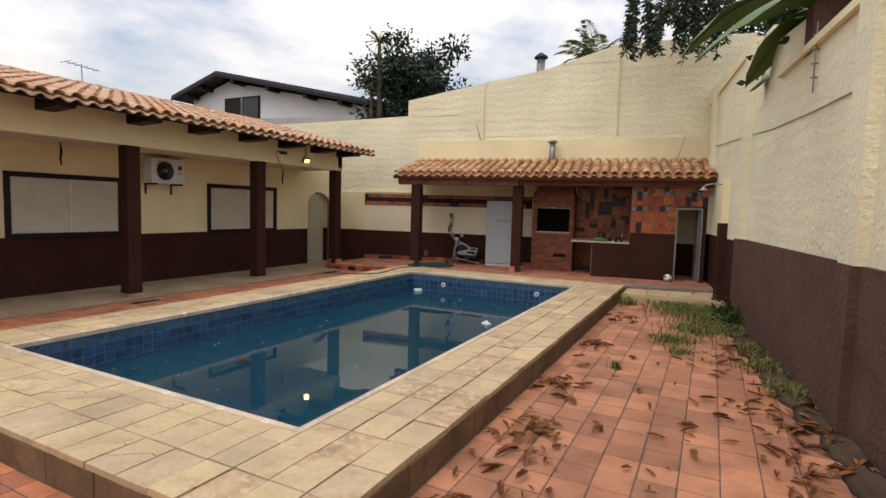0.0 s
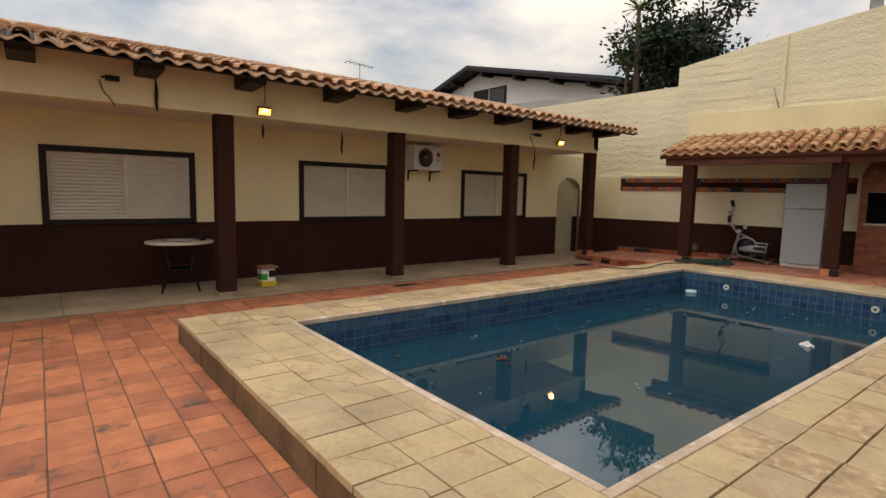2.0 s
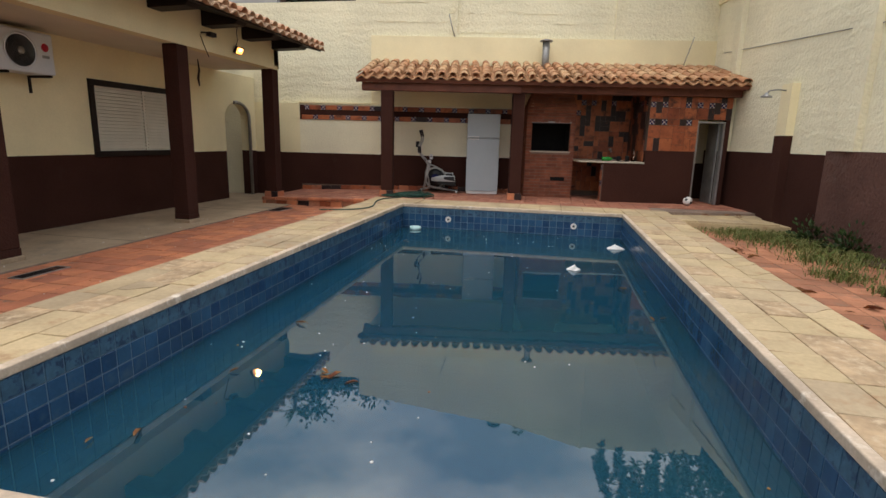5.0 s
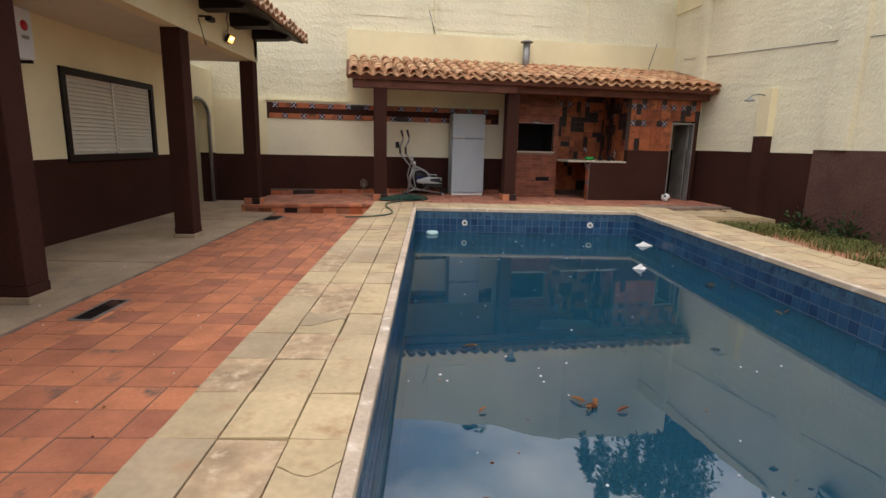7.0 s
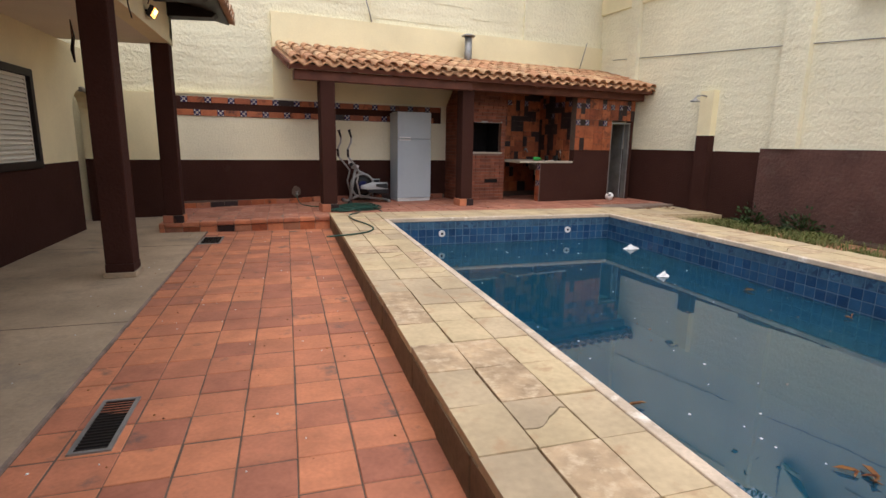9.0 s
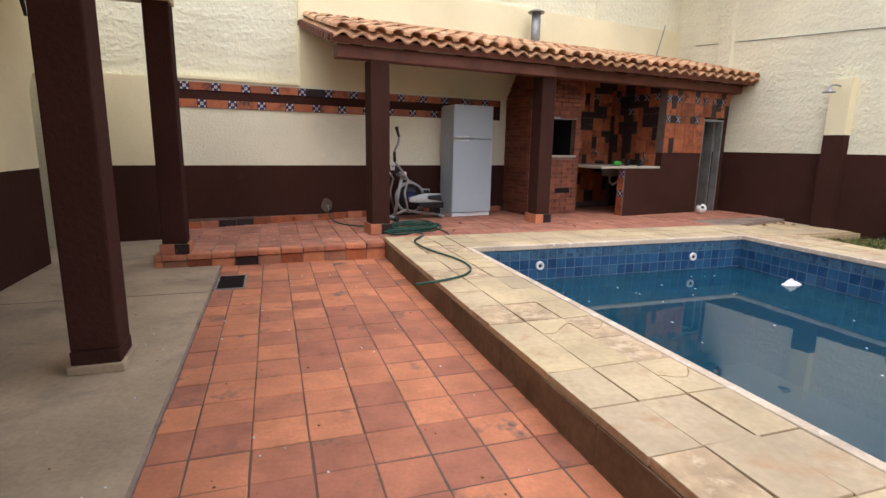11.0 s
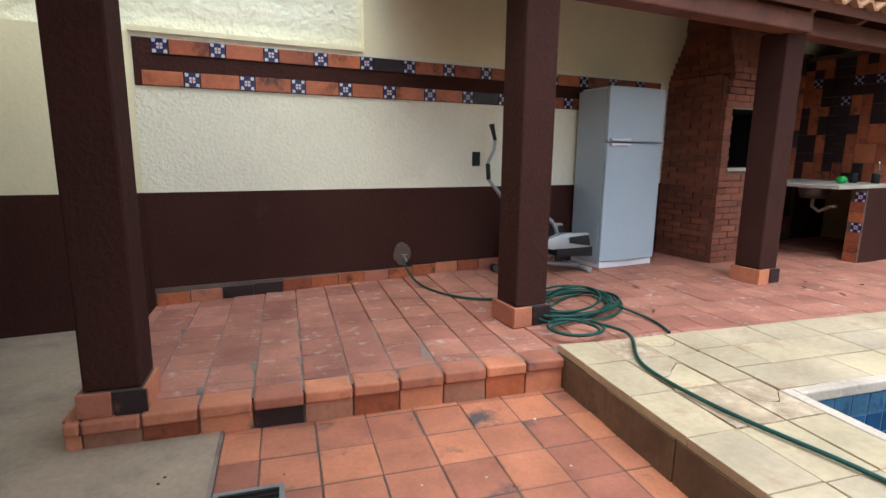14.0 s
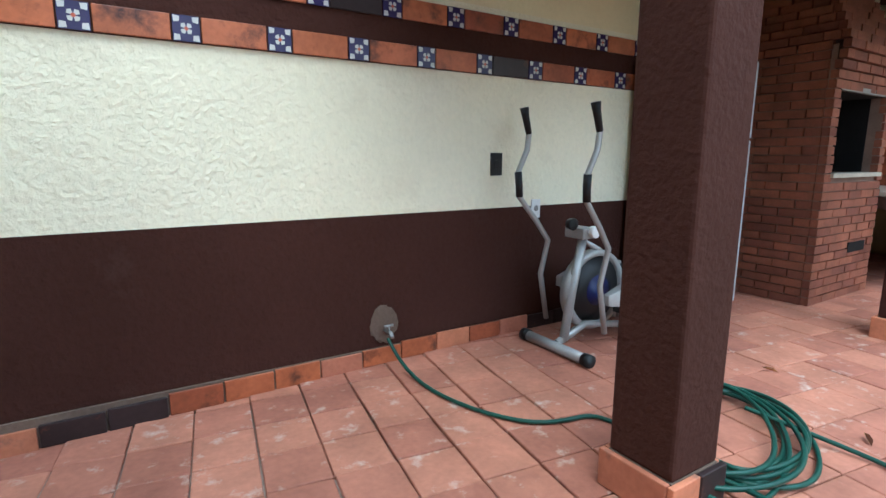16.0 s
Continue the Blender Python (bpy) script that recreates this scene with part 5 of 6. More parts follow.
back(lamp.done("tube_lamp", label="white tube lamp fixed under the porch roof, unlit", category="lamp"))


# ---- exercise machine ----
def elliptical():
    top = empty("exercise_machine", (-5.50, 13.17, PORCH), label="silver elliptical exercise machine with two tall curved handles and blue trim", category="exercise machine")
    b = Build()
    b.tube([(-0.02, -0.26, 0.035), (-0.02, 0.20, 0.035)], 0.03, SILVER, 12)
    b.tube([(0.78, -0.2, 0.03), (0.78, 0.2, 0.03)], 0.025, SILVER, 12)
    b.tube([(0.0, -0.03, 0.05), (0.22, -0.03, 0.13), (0.5, -0.03, 0.08), (0.78, -0.03, 0.04)], 0.022, SILVER)
    b.tube([(0.05, -0.03, 0.06), (0.10, -0.03, 0.35), (0.17, -0.03, 0.66)], 0.026, SILVER, 10)
    b.tube([(0.17, -0.03, 0.62), (0.34, 0.0, 0.55), (0.46, 0.0, 0.40), (0.5, 0.0, 0.12)], 0.016, SILVER)
    b.done("frame", top)
    for y in (-0.27, 0.21):
        b = Build()
        b.lathe([(0.0, -0.02), (0.036, -0.02), (0.036, 0.03), (0, 0.03)], BLACK, n=12, at=Matrix.Translation((-0.02, y, 0.036)) @ Euler((radians(90), 0, 0)).to_matrix().to_4x4())
        b.done("foot_cap", top)
    simple_box("console", (0.10, 0.20, -0.09, 0.05, 0.64, 0.70), SILVER, top, 0.006)
    for p, m in (((0.17, -0.10, 0.68), WHITE_PLASTIC), ((0.08, -0.02, 0.72), BLACK)):
        b = Build()
        b.lathe([(0.0, -0.02), (0.03, -0.02), (0.035, 0.02), (0.0, 0.02)], m, n=12, at=Matrix.Translation(p) @ Euler((radians(90), 0, 0)).to_matrix().to_4x4())
        b.done("knob", top, 0.004)
    b = Build()
    at = Matrix.Translation((0.30, 0.0, 0.32)) @ Euler((radians(90), 0, 0)).to_matrix().to_4x4()
    b.lathe([(0.20, -0.03), (0.235, -0.03), (0.24, 0.0), (0.235, 0.03), (0.20, 0.03), (0.20, -0.03)], SILVER, n=28, at=at)
    b.done("wheel_rim", top)
    b = Build()
    b.lathe([(0.0, -0.035), (0.08, -0.04), (0.20, -0.012), (0.20, 0.012), (0.08, 0.04), (0.0, 0.035)], BLACK, n=28, at=at)
    b.lathe([(0.0, -0.045), (0.09, -0.042), (0.09, 0.042), (0.0, 0.045)], BLUE_PLASTIC, n=20, at=at)
    b.done("flywheel", top)
    for y, dz, dx in ((-0.17, 0.0, 0.0), (0.15, 0.05, -0.05)):
        b = Build()
        b.rings([[(0.22 + dx, y - 0.02, 0.27 + dz), (0.22 + dx, y + 0.02, 0.27 + dz), (0.22 + dx, y + 0.02, 0.33 + dz), (0.22 + dx, y - 0.02, 0.33 + dz)], [(0.45 + dx, y - 0.06, 0.24 + dz), (0.45 + dx, y + 0.06, 0.24 + dz), (0.45 + dx, y + 0.04, 0.39 + dz), (0.45 + dx, y - 0.04, 0.39 + dz)], [(0.74 + dx, y - 0.06, 0.22 + dz), (0.74 + dx, y + 0.06, 0.22 + dz), (0.74 + dx, y + 0.03, 0.38 + dz), (0.74 + dx, y - 0.03, 0.38 + dz)]], SILVER, smooth=True)
        b.rings([[(0.36 + dx, y - 0.065, 0.20 + dz), (0.36 + dx, y + 0.065, 0.20 + dz), (0.36 + dx, y + 0.065, 0.26 + dz), (0.36 + dx, y - 0.065, 0.26 + dz)], [(0.76 + dx, y - 0.07, 0.17 + dz), (0.76 + dx, y + 0.07, 0.17 + dz), (0.76 + dx, y + 0.07, 0.26 + dz), (0.76 + dx, y - 0.07, 0.26 + dz)]], BLACK)
        b.rings([[(0.50 + dx, y - 0.061, 0.31 + dz), (0.50 + dx, y - 0.055, 0.36 + dz), (0.72 + dx, y - 0.05, 0.37 + dz), (0.74 + dx, y - 0.061, 0.27 + dz)], [(0.50 + dx, y - 0.066, 0.31 + dz), (0.50 + dx, y - 0.06, 0.36 + dz), (0.72 + dx, y - 0.056, 0.37 + dz), (0.74 + dx, y - 0.066, 0.27 + dz)]], BLACK)
        b.done("pedal", top, 0.01)
    for y, s in ((-0.19, 1), (0.19, -1)):
        o = 0.04 if s > 0 else -0.04
        pts = [(0.16 + o, y, 0.12), (0.10 + o, y, 0.40), (0.15 + o, y, 0.60), (0.06 + o, y * 1.05, 0.72), (-0.06 + o, y * 1.12, 0.86), (-0.07 + o, y * 1.15, 1.0), (-0.01 + o, y * 1.15, 1.12), (0.0 + o, y * 1.15, 1.21), (-0.03 + o, y * 1.15, 1.31)]
        b = Build()
        b.tube(pts, 0.016, SILVER, 10)
        hb = b.done("handle", top)
        b = Build()
        b.tube([pts[4], ((pts[4][0] + pts[5][0]) / 2, pts[4][1], 0.93), pts[5]], 0.021, BLACK, 10)
        hb2 = b.done("foam_grip", hb)
        b = Build()
        b.tube([pts[7], (pts[8][0], pts[8][1], 1.31), (pts[8][0] - 0.01, pts[8][1], 1.35)], [0.017, 0.021, 0.026], BLACK, 10)
        b.done("end_cap", hb)
    back(top)


elliptical()


# ---- hose: from the tap to the coil by the post, then out over the deck ----
def hose():
    r = 0.0095
    z = PORCH + r + 0.003
    zw = porch_z(-6.3) + r + 0.003
    pts = [(-6.38, 13.45, 0.34), (-6.36, 13.38, 0.27), (-6.33, 13.22, zw), (-6.24, 12.90, zw), (-6.07, 12.62, z), (-5.88, 12.57, z), (-5.72, 12.60, z)]
    a = 2.6
    for k in range(8 * 14):
        a -= 2 * math.pi / 14
        turn = k // 14
        ru, rw = 0.40 + 0.07 * math.sin(turn * 2.1 + 1) + 0.015 * math.sin(a * 3 + turn), 0.25 + 0.05 * math.sin(turn * 3.3) + 0.015 * math.sin(a * 2 + turn)
        u, w = ru * math.cos(a), rw * math.sin(a)
        cx, cy = -5.38 + 0.07 * math.sin(turn * 1.7), 12.25 + 0.05 * math.cos(turn * 2.9)
        pts.append((cx + 0.80 * u - 0.6 * w, cy + 0.6 * u + 0.80 * w, z + 0.004 + 0.007 * turn + 0.008 * math.sin(a * 2 + turn)))
    # two small slack loops at the edge of the deck
    zd = DECK + r + 0.006
    for k in range(24):
        a = 1.2 + k * 2 * math.pi / 12
        rad = 0.15 + 0.03 * (k // 12)
        pts.append((-5.70 + rad * math.cos(a), 11.70 + rad * 0.85 * math.sin(a), zd + 0.012 * (k // 12)))
    pts += [(-5.50, 11.72, zd), (-5.41, 11.58, zd), (-5.50, 11.40, zd), (-5.64, 11.22, zd), (-5.69, 11.0, zd), (-5.64, 10.55, zd), (-5.50, 10.18, zd), (-5.48, 9.85, zd), (-5.57, 9.60, zd), (-5.78, 9.44, zd), (-5.98, 9.38, zd), (-6.12, 9.36, zd - 0.004)]
    cu = bpy.data.curves.new("garden_hose", "CURVE")
    cu.dimensions, cu.bevel_depth, cu.bevel_resolution, cu.resolution_u = "3D", r, 2, 4
    s = cu.splines.new("NURBS")
    s.points.add(len(pts) - 1)
    s.points.foreach_set("co", [c for p in pts for c in (*p, 1)])
    s.use_endpoint_u, s.order_u = True, 4
    cu.materials.append(HOSE)
    tagged(new("garden_hose", cu), label="green garden hose, coiled on the tiles and trailing over the deck", category="hose")
    cu = bpy.data.curves.new("hose_tail", "CURVE")
    cu.dimensions, cu.bevel_depth, cu.bevel_resolution = "3D", r, 2
    s = cu.splines.new("NURBS")
    tail = [(-5.2, 12.3, z + 0.05), (-5.1, 12.06, z + 0.02), (-5.03, 11.88, z), (-5.05, 11.72, z), (-5.10, 11.60, z)]
    s.points.add(len(tail) - 1)
    s.points.foreach_set("co", [c for p in tail for c in (*p, 1)])
    s.use_endpoint_u = True
    cu.materials.append(HOSE)
    tagged(new("hose_length", cu), label="loose end of green garden hose on the tiles", category="hose")


hose()


# ---- veranda things ----
def air_conditioner():
    top = empty("air_conditioner", (HX, 7.46, 2.02), label="white air conditioner outdoor unit on wall brackets", category="air conditioner")
    b = Build()
    b.box(0.06, 0.34, -0.37, 0.37, 0.0, 0.5, WHITE_METAL)
    b.done("casing", top, 0.02)
    at = Matrix.Translation((0.34, -0.08, 0.25)) @ Euler((0, radians(90), 0)).to_matrix().to_4x4()
    b = Build()
    b.lathe([(0.205, 0.0), (0.21, 0.012), (0.19, 0.012), (0.185, 0.002)], WHITE_METAL, n=28, at=at)
    b.lathe([(0.19, 0.001), (0.0, 0.002)], BLACK, n=28, at=at)
    for k in range(7):
        rr = 0.03 + 0.025 * k
        b.lathe([(rr, 0.008), (rr + 0.003, 0.013), (rr + 0.006, 0.008)], GREY_METAL, n=24, at=at)
    for k in range(4):
        q = at @ Matrix.Rotation(k * math.pi / 2 + 0.4, 4, "Z")
        b.rings([[(0.03, -0.02, 0.003), (0.18, -0.07, 0.003), (0.18, 0.03, 0.006), (0.03, 0.03, 0.006)], [(0.03, -0.02, 0.005), (0.18, -0.07, 0.005), (0.18, 0.03, 0.008), (0.03, 0.03, 0.008)]], GREY_METAL, at=q)
    b.lathe([(0.045, 0.012), (0.045, 0.016), (0.0, 0.018)], GREY_METAL, n=16, at=at)
    b.done("fan_grille", top)
    b = Build()
    at2 = Matrix.Translation((0.341, 0.25, 0.33)) @ Euler((0, radians(90), 0)).to_matrix().to_4x4()
    b.lathe([(0.05, 0.0), (0.05, 0.002), (0.0, 0.002)], RED_PLASTIC, n=20, at=at2)
    b.box(0.341, 0.343, 0.20, 0.30, 0.20, 0.235, GREY_METAL)
    b.done("badge", top)
    b = Build()
    for y in (-0.28, 0.28):
        b.box(0.0, 0.36, y - 0.015, y + 0.015, -0.03, 0.0, WOOD_DARK)
        b.box(0.0, 0.02, y - 0.015, y + 0.015, -0.22, -0.03, WOOD_DARK)
    b.done("bracket", top)
    b = Build()
    b.tube([(0.2, 0.37, 0.4), (0.2, 0.46, 0.42), (0.1, 0.48, 0.52), (0.0, 0.48, 0.54)], 0.018, WHITE_PLASTIC)
    b.done("pipe", top)


air_conditioner()


def flood_lamp(y, z):
    top = empty("flood_lamp", (BEAM_X, y, z), label="small flood lamp glowing orange on the veranda beam", category="lamp", group="flood lamps on the veranda beam")
    tilt = Euler((0, radians(28), 0)).to_matrix().to_4x4()
    b = Build()
    b.box(0.05, 0.10, -0.10, 0.10, -0.06, 0.06, BLACK, at=tilt)
    b.tube([(0.0, 0, -0.02), (0.06, 0, -0.03)], 0.015, BLACK)
    b.done("casing", top, 0.008)
    b = Build()
    b.box(0.1, 0.104, -0.085, 0.085, -0.048, 0.048, GLOW, at=tilt)
    b.box(0.104, 0.106, -0.04, 0.04, -0.005, 0.035, GLOW_CORE, at=tilt)
    b.done("lens", top)
    b = Build()
    b.tube([(0.03, 0, 0.05), (0.05, 0.02, 0.14), (0.02, 0.03, 0.24), (0.06, 0.01, 0.34)], 0.006, BLACK, 6)
    b.done("cable", top)
    lt = bpy.data.lights.new("flood_lamp_light", "SPOT")
    lt.energy, lt.color, lt.spot_size, lt.shadow_soft_size = 12, (1, 0.5, 0.15), radians(120), 0.06
    o = new("flood_light", lt)
    o.matrix_world = look((BEAM_X + 0.13, y, z - 0.02), (BEAM_X + 1.6, y, z - 1.6))


flood_lamp(3.69, 2.72)
flood_lamp(10.26, 2.76)


def camera_arm(y, z):
    b = Build()
    b.tube([(BEAM_X, y, z), (BEAM_X + 0.07, y, z), (BEAM_X + 0.11, y + 0.08, z - 0.01)], 0.014, WOOD_DARK)
    b.box(BEAM_X + 0.07, BEAM_X + 0.15, y + 0.02, y + 0.17, z - 0.045, z + 0.015, WOOD_DARK)
    b.tube([(BEAM_X + 0.005, y - 0.03, z - 0.03), (BEAM_X + 0.03, y, z - 0.16), (BEAM_X + 0.02, y + 0.07, z - 0.24), (BEAM_X + 0.03, y + 0.12, z - 0.34)], 0.007, WOOD_DARK, 6)
    b.done("wall_bracket", bevel=0.004, label="dark fitting with a dangling cable on the beam", category="bracket", group="fittings on the veranda beam")


camera_arm(1.72, 2.88)
camera_arm(9.38, 2.84)
for x, y, z, h in ((HX + 0.5, 5.4, 2.60, 0.38), (HX + 0.6, 3.95, 2.60, 0.22), (HX + 0.6, 10.35, 2.60, 0.45), (BEAM_X + 0.03, 2.3, 2.95, 0.42)):
    b = Build()
    b.tube([(x, y, z), (x + 0.01, y + 0.01, z - h * 0.4), (x - 0.01, y, z - h * 0.7), (x, y + 0.01, z - h)], [0.006, 0.018, 0.02, 0.01], WOOD_DARK, 7)
    b.tube([(x, y, z - 0.001), (x + 0.02, y - 0.02, z - h * 0.5), (x + 0.01, y - 0.015, z - h * 0.85)], 0.005, BARK, 6)
    b.done("ceiling_cord", label="twisted dark cord hanging from the veranda ceiling", category="cord", group="cords on the veranda")


def round_table():
    cx, cy = -8.76, 2.68
    top = empty("table", (cx, cy, 0.012), label="round pale-topped table with thin dark legs by the house wall", category="table")
    b = Build()
    b.lathe([(0.0, 0.715), (0.46, 0.715), (0.47, 0.73), (0.46, 0.745), (0.0, 0.745)], plain("pale_laminate", (0.62, 0.58, 0.50), 0.35), n=36)
    b.done("table_top", top)
    for k in range(4):
        a = k * math.pi / 2 + 0.6
        b = Build()
        b.tube([(0.28 * math.cos(a), 0.28 * math.sin(a), 0.71), (0.20 * math.cos(a), 0.20 * math.sin(a), 0.35), (0.36 * math.cos(a), 0.36 * math.sin(a), 0.0)], 0.016, BLACK)
        b.done("leg", top)
    b = Build()
    b.lathe([(0.20, 0.33), (0.21, 0.34), (0.20, 0.35), (0.19, 0.34), (0.20, 0.33)], BLACK, n=24)
    b.done("ring", top)


round_table()
b = Build()
for k in range(4):
    b.box(-8.95 + 0.04 * k, -8.62 + 0.02 * k, 2.45 + 0.02 * k, 2.82, 0.759 + k * 0.006, 0.764 + k * 0.006, WHITE_PLASTIC if k % 2 else CARDBOARD)
b.done("papers", label="loose papers lying on the round table", category="papers")
b = Build()
b.lathe([(0.0, 0.0), (0.045, 0.0), (0.045, 0.13), (0.03, 0.15), (0.03, 0.17), (0, 0.17)], BLACK, c=(-8.68, 2.98, 0.758))
b.done("can", label="small black can standing on the round table", category="can")


def paint_bucket():
    top = empty("paint_bucket", (-8.42, 3.86, 0.012), label="white and yellow paint bucket with a brown lid", category="bucket")
    b = Build()
    b.box(-0.115, 0.115, -0.115, 0.115, 0.0, 0.30, WHITE_PLASTIC)
    b.done("body", top, 0.03)
    b = Build()
    b.box(-0.118, 0.118, -0.118, 0.118, 0.012, 0.10, YELLOW_PAINT)
    b.box(-0.06, 0.119, -0.119, -0.02, 0.12, 0.22, GREEN_PLASTIC)
    b.box(0.0, 0.119, 0.0, 0.119, 0.16, 0.27, BLACK)
    b.done("print", top, 0.006)
    b = Build()
    b.box(-0.14, 0.15, -0.13, 0.15, 0.302, 0.33, CARDBOARD)
    b.done("lid", top, 0.008)


paint_bucket()

# ---- shower, cables, wall top wires ----
sh = Build()
sy = 11.5
sx = wall_x(sy) - 0.12
sh.tube([(sx, sy, 2.26), (sx - 0.12, sy - 0.02, 2.27), (sx - 0.26, sy - 0.05, 2.25), (sx - 0.30, sy - 0.06, 2.2)], 0.012, GREY_METAL)
sh.lathe([(0.02, 0.03), (0.03, 0.0), (0.085, -0.03), (0.085, -0.045), (0.0, -0.045)], GREY_METAL, c=(sx - 0.30, sy - 0.06, 2.19))
sh.done("shower", label="metal outdoor shower head on a bent arm", category="shower")


def cord(name, pts, r, m, label, category="cable"):
    b = Build()
    b.tube(pts, r, m, 6)
    return b.done(name, label=label, category=category)


cord("wall_cable", [(wall_x(y) - 0.012, y, z) for y, z in ((14.2, 3.25), (12.2, 3.1), (10.0, 2.94), (8.5, 2.82), (7.0, 2.76), (5.8, 2.74))], 0.007, GREY_METAL, "thin grey cable running along the side wall")
back(cord("wall_wire", [(0.05, BY - 0.03, 2.98), (0.12, BY - 0.05, 3.25), (0.22, BY - 0.06, 3.62)], 0.008, GREY_METAL, "leaning wire bracket above the porch roof", "wire"))
back(cord("hanging_wire", [(-5.0, BY - 0.02, 4.0), (-4.93, BY - 0.05, 3.75), (-4.87, BY - 0.02, 3.55)], 0.012, GREY_METAL, "dangling wire on the tall wall", "wire"))
for y, z in ((9.3, 4.1), (7.0, 3.5), (5.6, 3.5)):
    b = Build()
    x = wall_x(y) - 0.03
    b.tube([(x, y, z - 0.55), (x, y, z + 0.15)], 0.008, GREY_METAL, 6)
    for k in range(4):
        b.tube([(x - 0.03, y, z - 0.4 + k * 0.14), (x + 0.03, y, z - 0.4 + k * 0.14)], 0.01, GREY_METAL, 6)
    b.done("fence_bracket", label="electric fence bracket with insulators on the wall", category="bracket", group="fence brackets")
an = Build()
an.tube([(-11.3, 7.09, 3.9), (-11.3, 7.09, 4.5)], 0.012, GREY_METAL, 6)
an.tube([(-11.3, 6.75, 4.50), (-11.3, 7.45, 4.46)], 0.008, GREY_METAL, 6)
for k in range(6):
    an.tube([(-11.5 + 0.02 * k, 6.78 + 0.12 * k, 4.50 - 0.007 * k), (-11.1 - 0.02 * k, 6.78 + 0.12 * k, 4.50 - 0.007 * k)], 0.006, GREY_METAL, 5)
an.done("tv_antenna", label="thin metal television antenna on the house roof", category="antenna")


vent = Build()
vent.tube([(-3.74, 15.21, -0.05), (-3.74, 15.21, 5.98)], 0.12, GREY_METAL, 16)
vent.lathe([(0.19, 5.98), (0.19, 6.02), (0.05, 6.13), (0.0, 6.14)], SLATE, c=(-3.74, 15.21, 0), n=18)
vent.done("vent_pipe", label="grey vent pipe with a dark cowl behind the tall wall", category="vent")


# ---- plants ----
def leaf_quad(b, p, d, size, w, m, rr):
    d = d.normalized()
    side_ = d.cross(Vector((rr.uniform(-1, 1), rr.uniform(-1, 1), rr.uniform(-0.4, 1)))).normalized()
    a = p + d * size * 0.5
    b.face([p, a + side_ * w, p + d * size, a - side_ * w], m)


def tree(name, base, height, crown, n, m, seed, label, leaf=0.16, trunk=0.14):
    """Trunk, forking limbs, and leaves gathered round the twig ends."""
    rr = random.Random(seed)
    top = empty(name, base, label=label, category="tree")
    b = Build()
    tips = []
    fork = Vector((rr.uniform(-0.2, 0.2), rr.uniform(-0.2, 0.2), height * 0.45))
    b.tube([(0, 0, 0), (fork.x * 0.4, fork.y * 0.4, height * 0.2), tuple(fork)], [trunk, trunk * 0.8, trunk * 0.65], BARK, 9)
    for k in range(11):
        a = 2 * math.pi * k / 11 + rr.uniform(-0.3, 0.3)
        e = rr.uniform(0.0, 1.0)
        end = Vector((crown[0] * math.cos(a) * (1 - 0.6 * e) * rr.uniform(0.6, 1), crown[1] * math.sin(a) * (1 - 0.6 * e) * rr.uniform(0.6, 1), height * 0.52 + e * height * 0.45))
        mid = fork.lerp(end, 0.5) + Vector((0, 0, 0.25))
        b.tube([tuple(fork), tuple(mid), tuple(end)], [trunk * 0.4, trunk * 0.25, trunk * 0.08], BARK, 6)
        for q in range(6):
            t_ = fork.lerp(end, rr.uniform(0.5, 1.0)) + Vector((rr.uniform(-1, 1) * crown[0] * 0.25, rr.uniform(-1, 1) * crown[1] * 0.25, rr.uniform(-0.12, 0.2) * height * 0.5))
            b.tube([tuple(mid.lerp(end, 0.4)), tuple(t_)], [trunk * 0.1, 0.008], BARK, 5)
            tips.append(t_)
    b.done("trunk", top)
    lv = Build()
    per = n // len(tips)
    for t_ in tips:
        spread = rr.uniform(0.25, 0.55) * leaf / 0.16
        for q in range(per):
            o = Vector((rr.gauss(0, 1), rr.gauss(0, 1), rr.gauss(0, 0.75))) * spread * 0.55
            leaf_quad(lv, t_ + o, o + Vector((rr.uniform(-0.4, 0.4), rr.uniform(-0.4, 0.4), rr.uniform(-0.4, 0.3))), leaf * rr.uniform(0.6, 1.2), leaf * 0.24, m, rr)
    lv.done("crown", top, kind="stuff")
    return top


tree("tree", (-10.5, 19.4, 0), 8.1, (3.2, 2.4), 15000, LEAF_BLUE, 21, "dark leafy tree behind the boundary wall", 0.22, 0.22)
tree("tree", (2.6, 16.2, 0), 8.8, (2.3, 1.7), 13000, LEAF, 22, "dense dark green tree hanging over the wall corner", 0.17, 0.18)
tree("tree", (3.6, 9.5, 0), 6.4, (2.0, 2.6), 7000, LEAF, 23, "green tree behind the side wall", 0.20, 0.18)


def drooping_twigs():
    """Leafy twigs that hang over the corner of the walls."""
    b = Build()
    rr = random.Random(8)
    for k in range(60):
        p = Vector((rr.uniform(-1.1, 0.9), rr.uniform(12.2, 13.8), rr.uniform(5.8, 6.7)))
        d = Vector((rr.uniform(-0.25, 0.1), rr.uniform(-0.3, 0.1), -1))
        L = rr.uniform(0.4, 0.95)
        q = p + d * L
        b.tube([tuple(p + Vector((0.5, 0.6, 0.3))), tuple(p), tuple(q)], 0.008, BARK, 5)
        for j in range(80):
            t_ = p.lerp(q, rr.random())
            leaf_quad(b, t_, Vector((rr.uniform(-1, 1), rr.uniform(-1, 1), rr.uniform(-1.0, 0.1))), rr.uniform(0.10, 0.2), 0.022, LEAF_BLUE, rr)
    b.done("hanging_foliage", label="dark leafy twigs hanging over the wall corner", category="foliage", kind="stuff")


drooping_twigs()


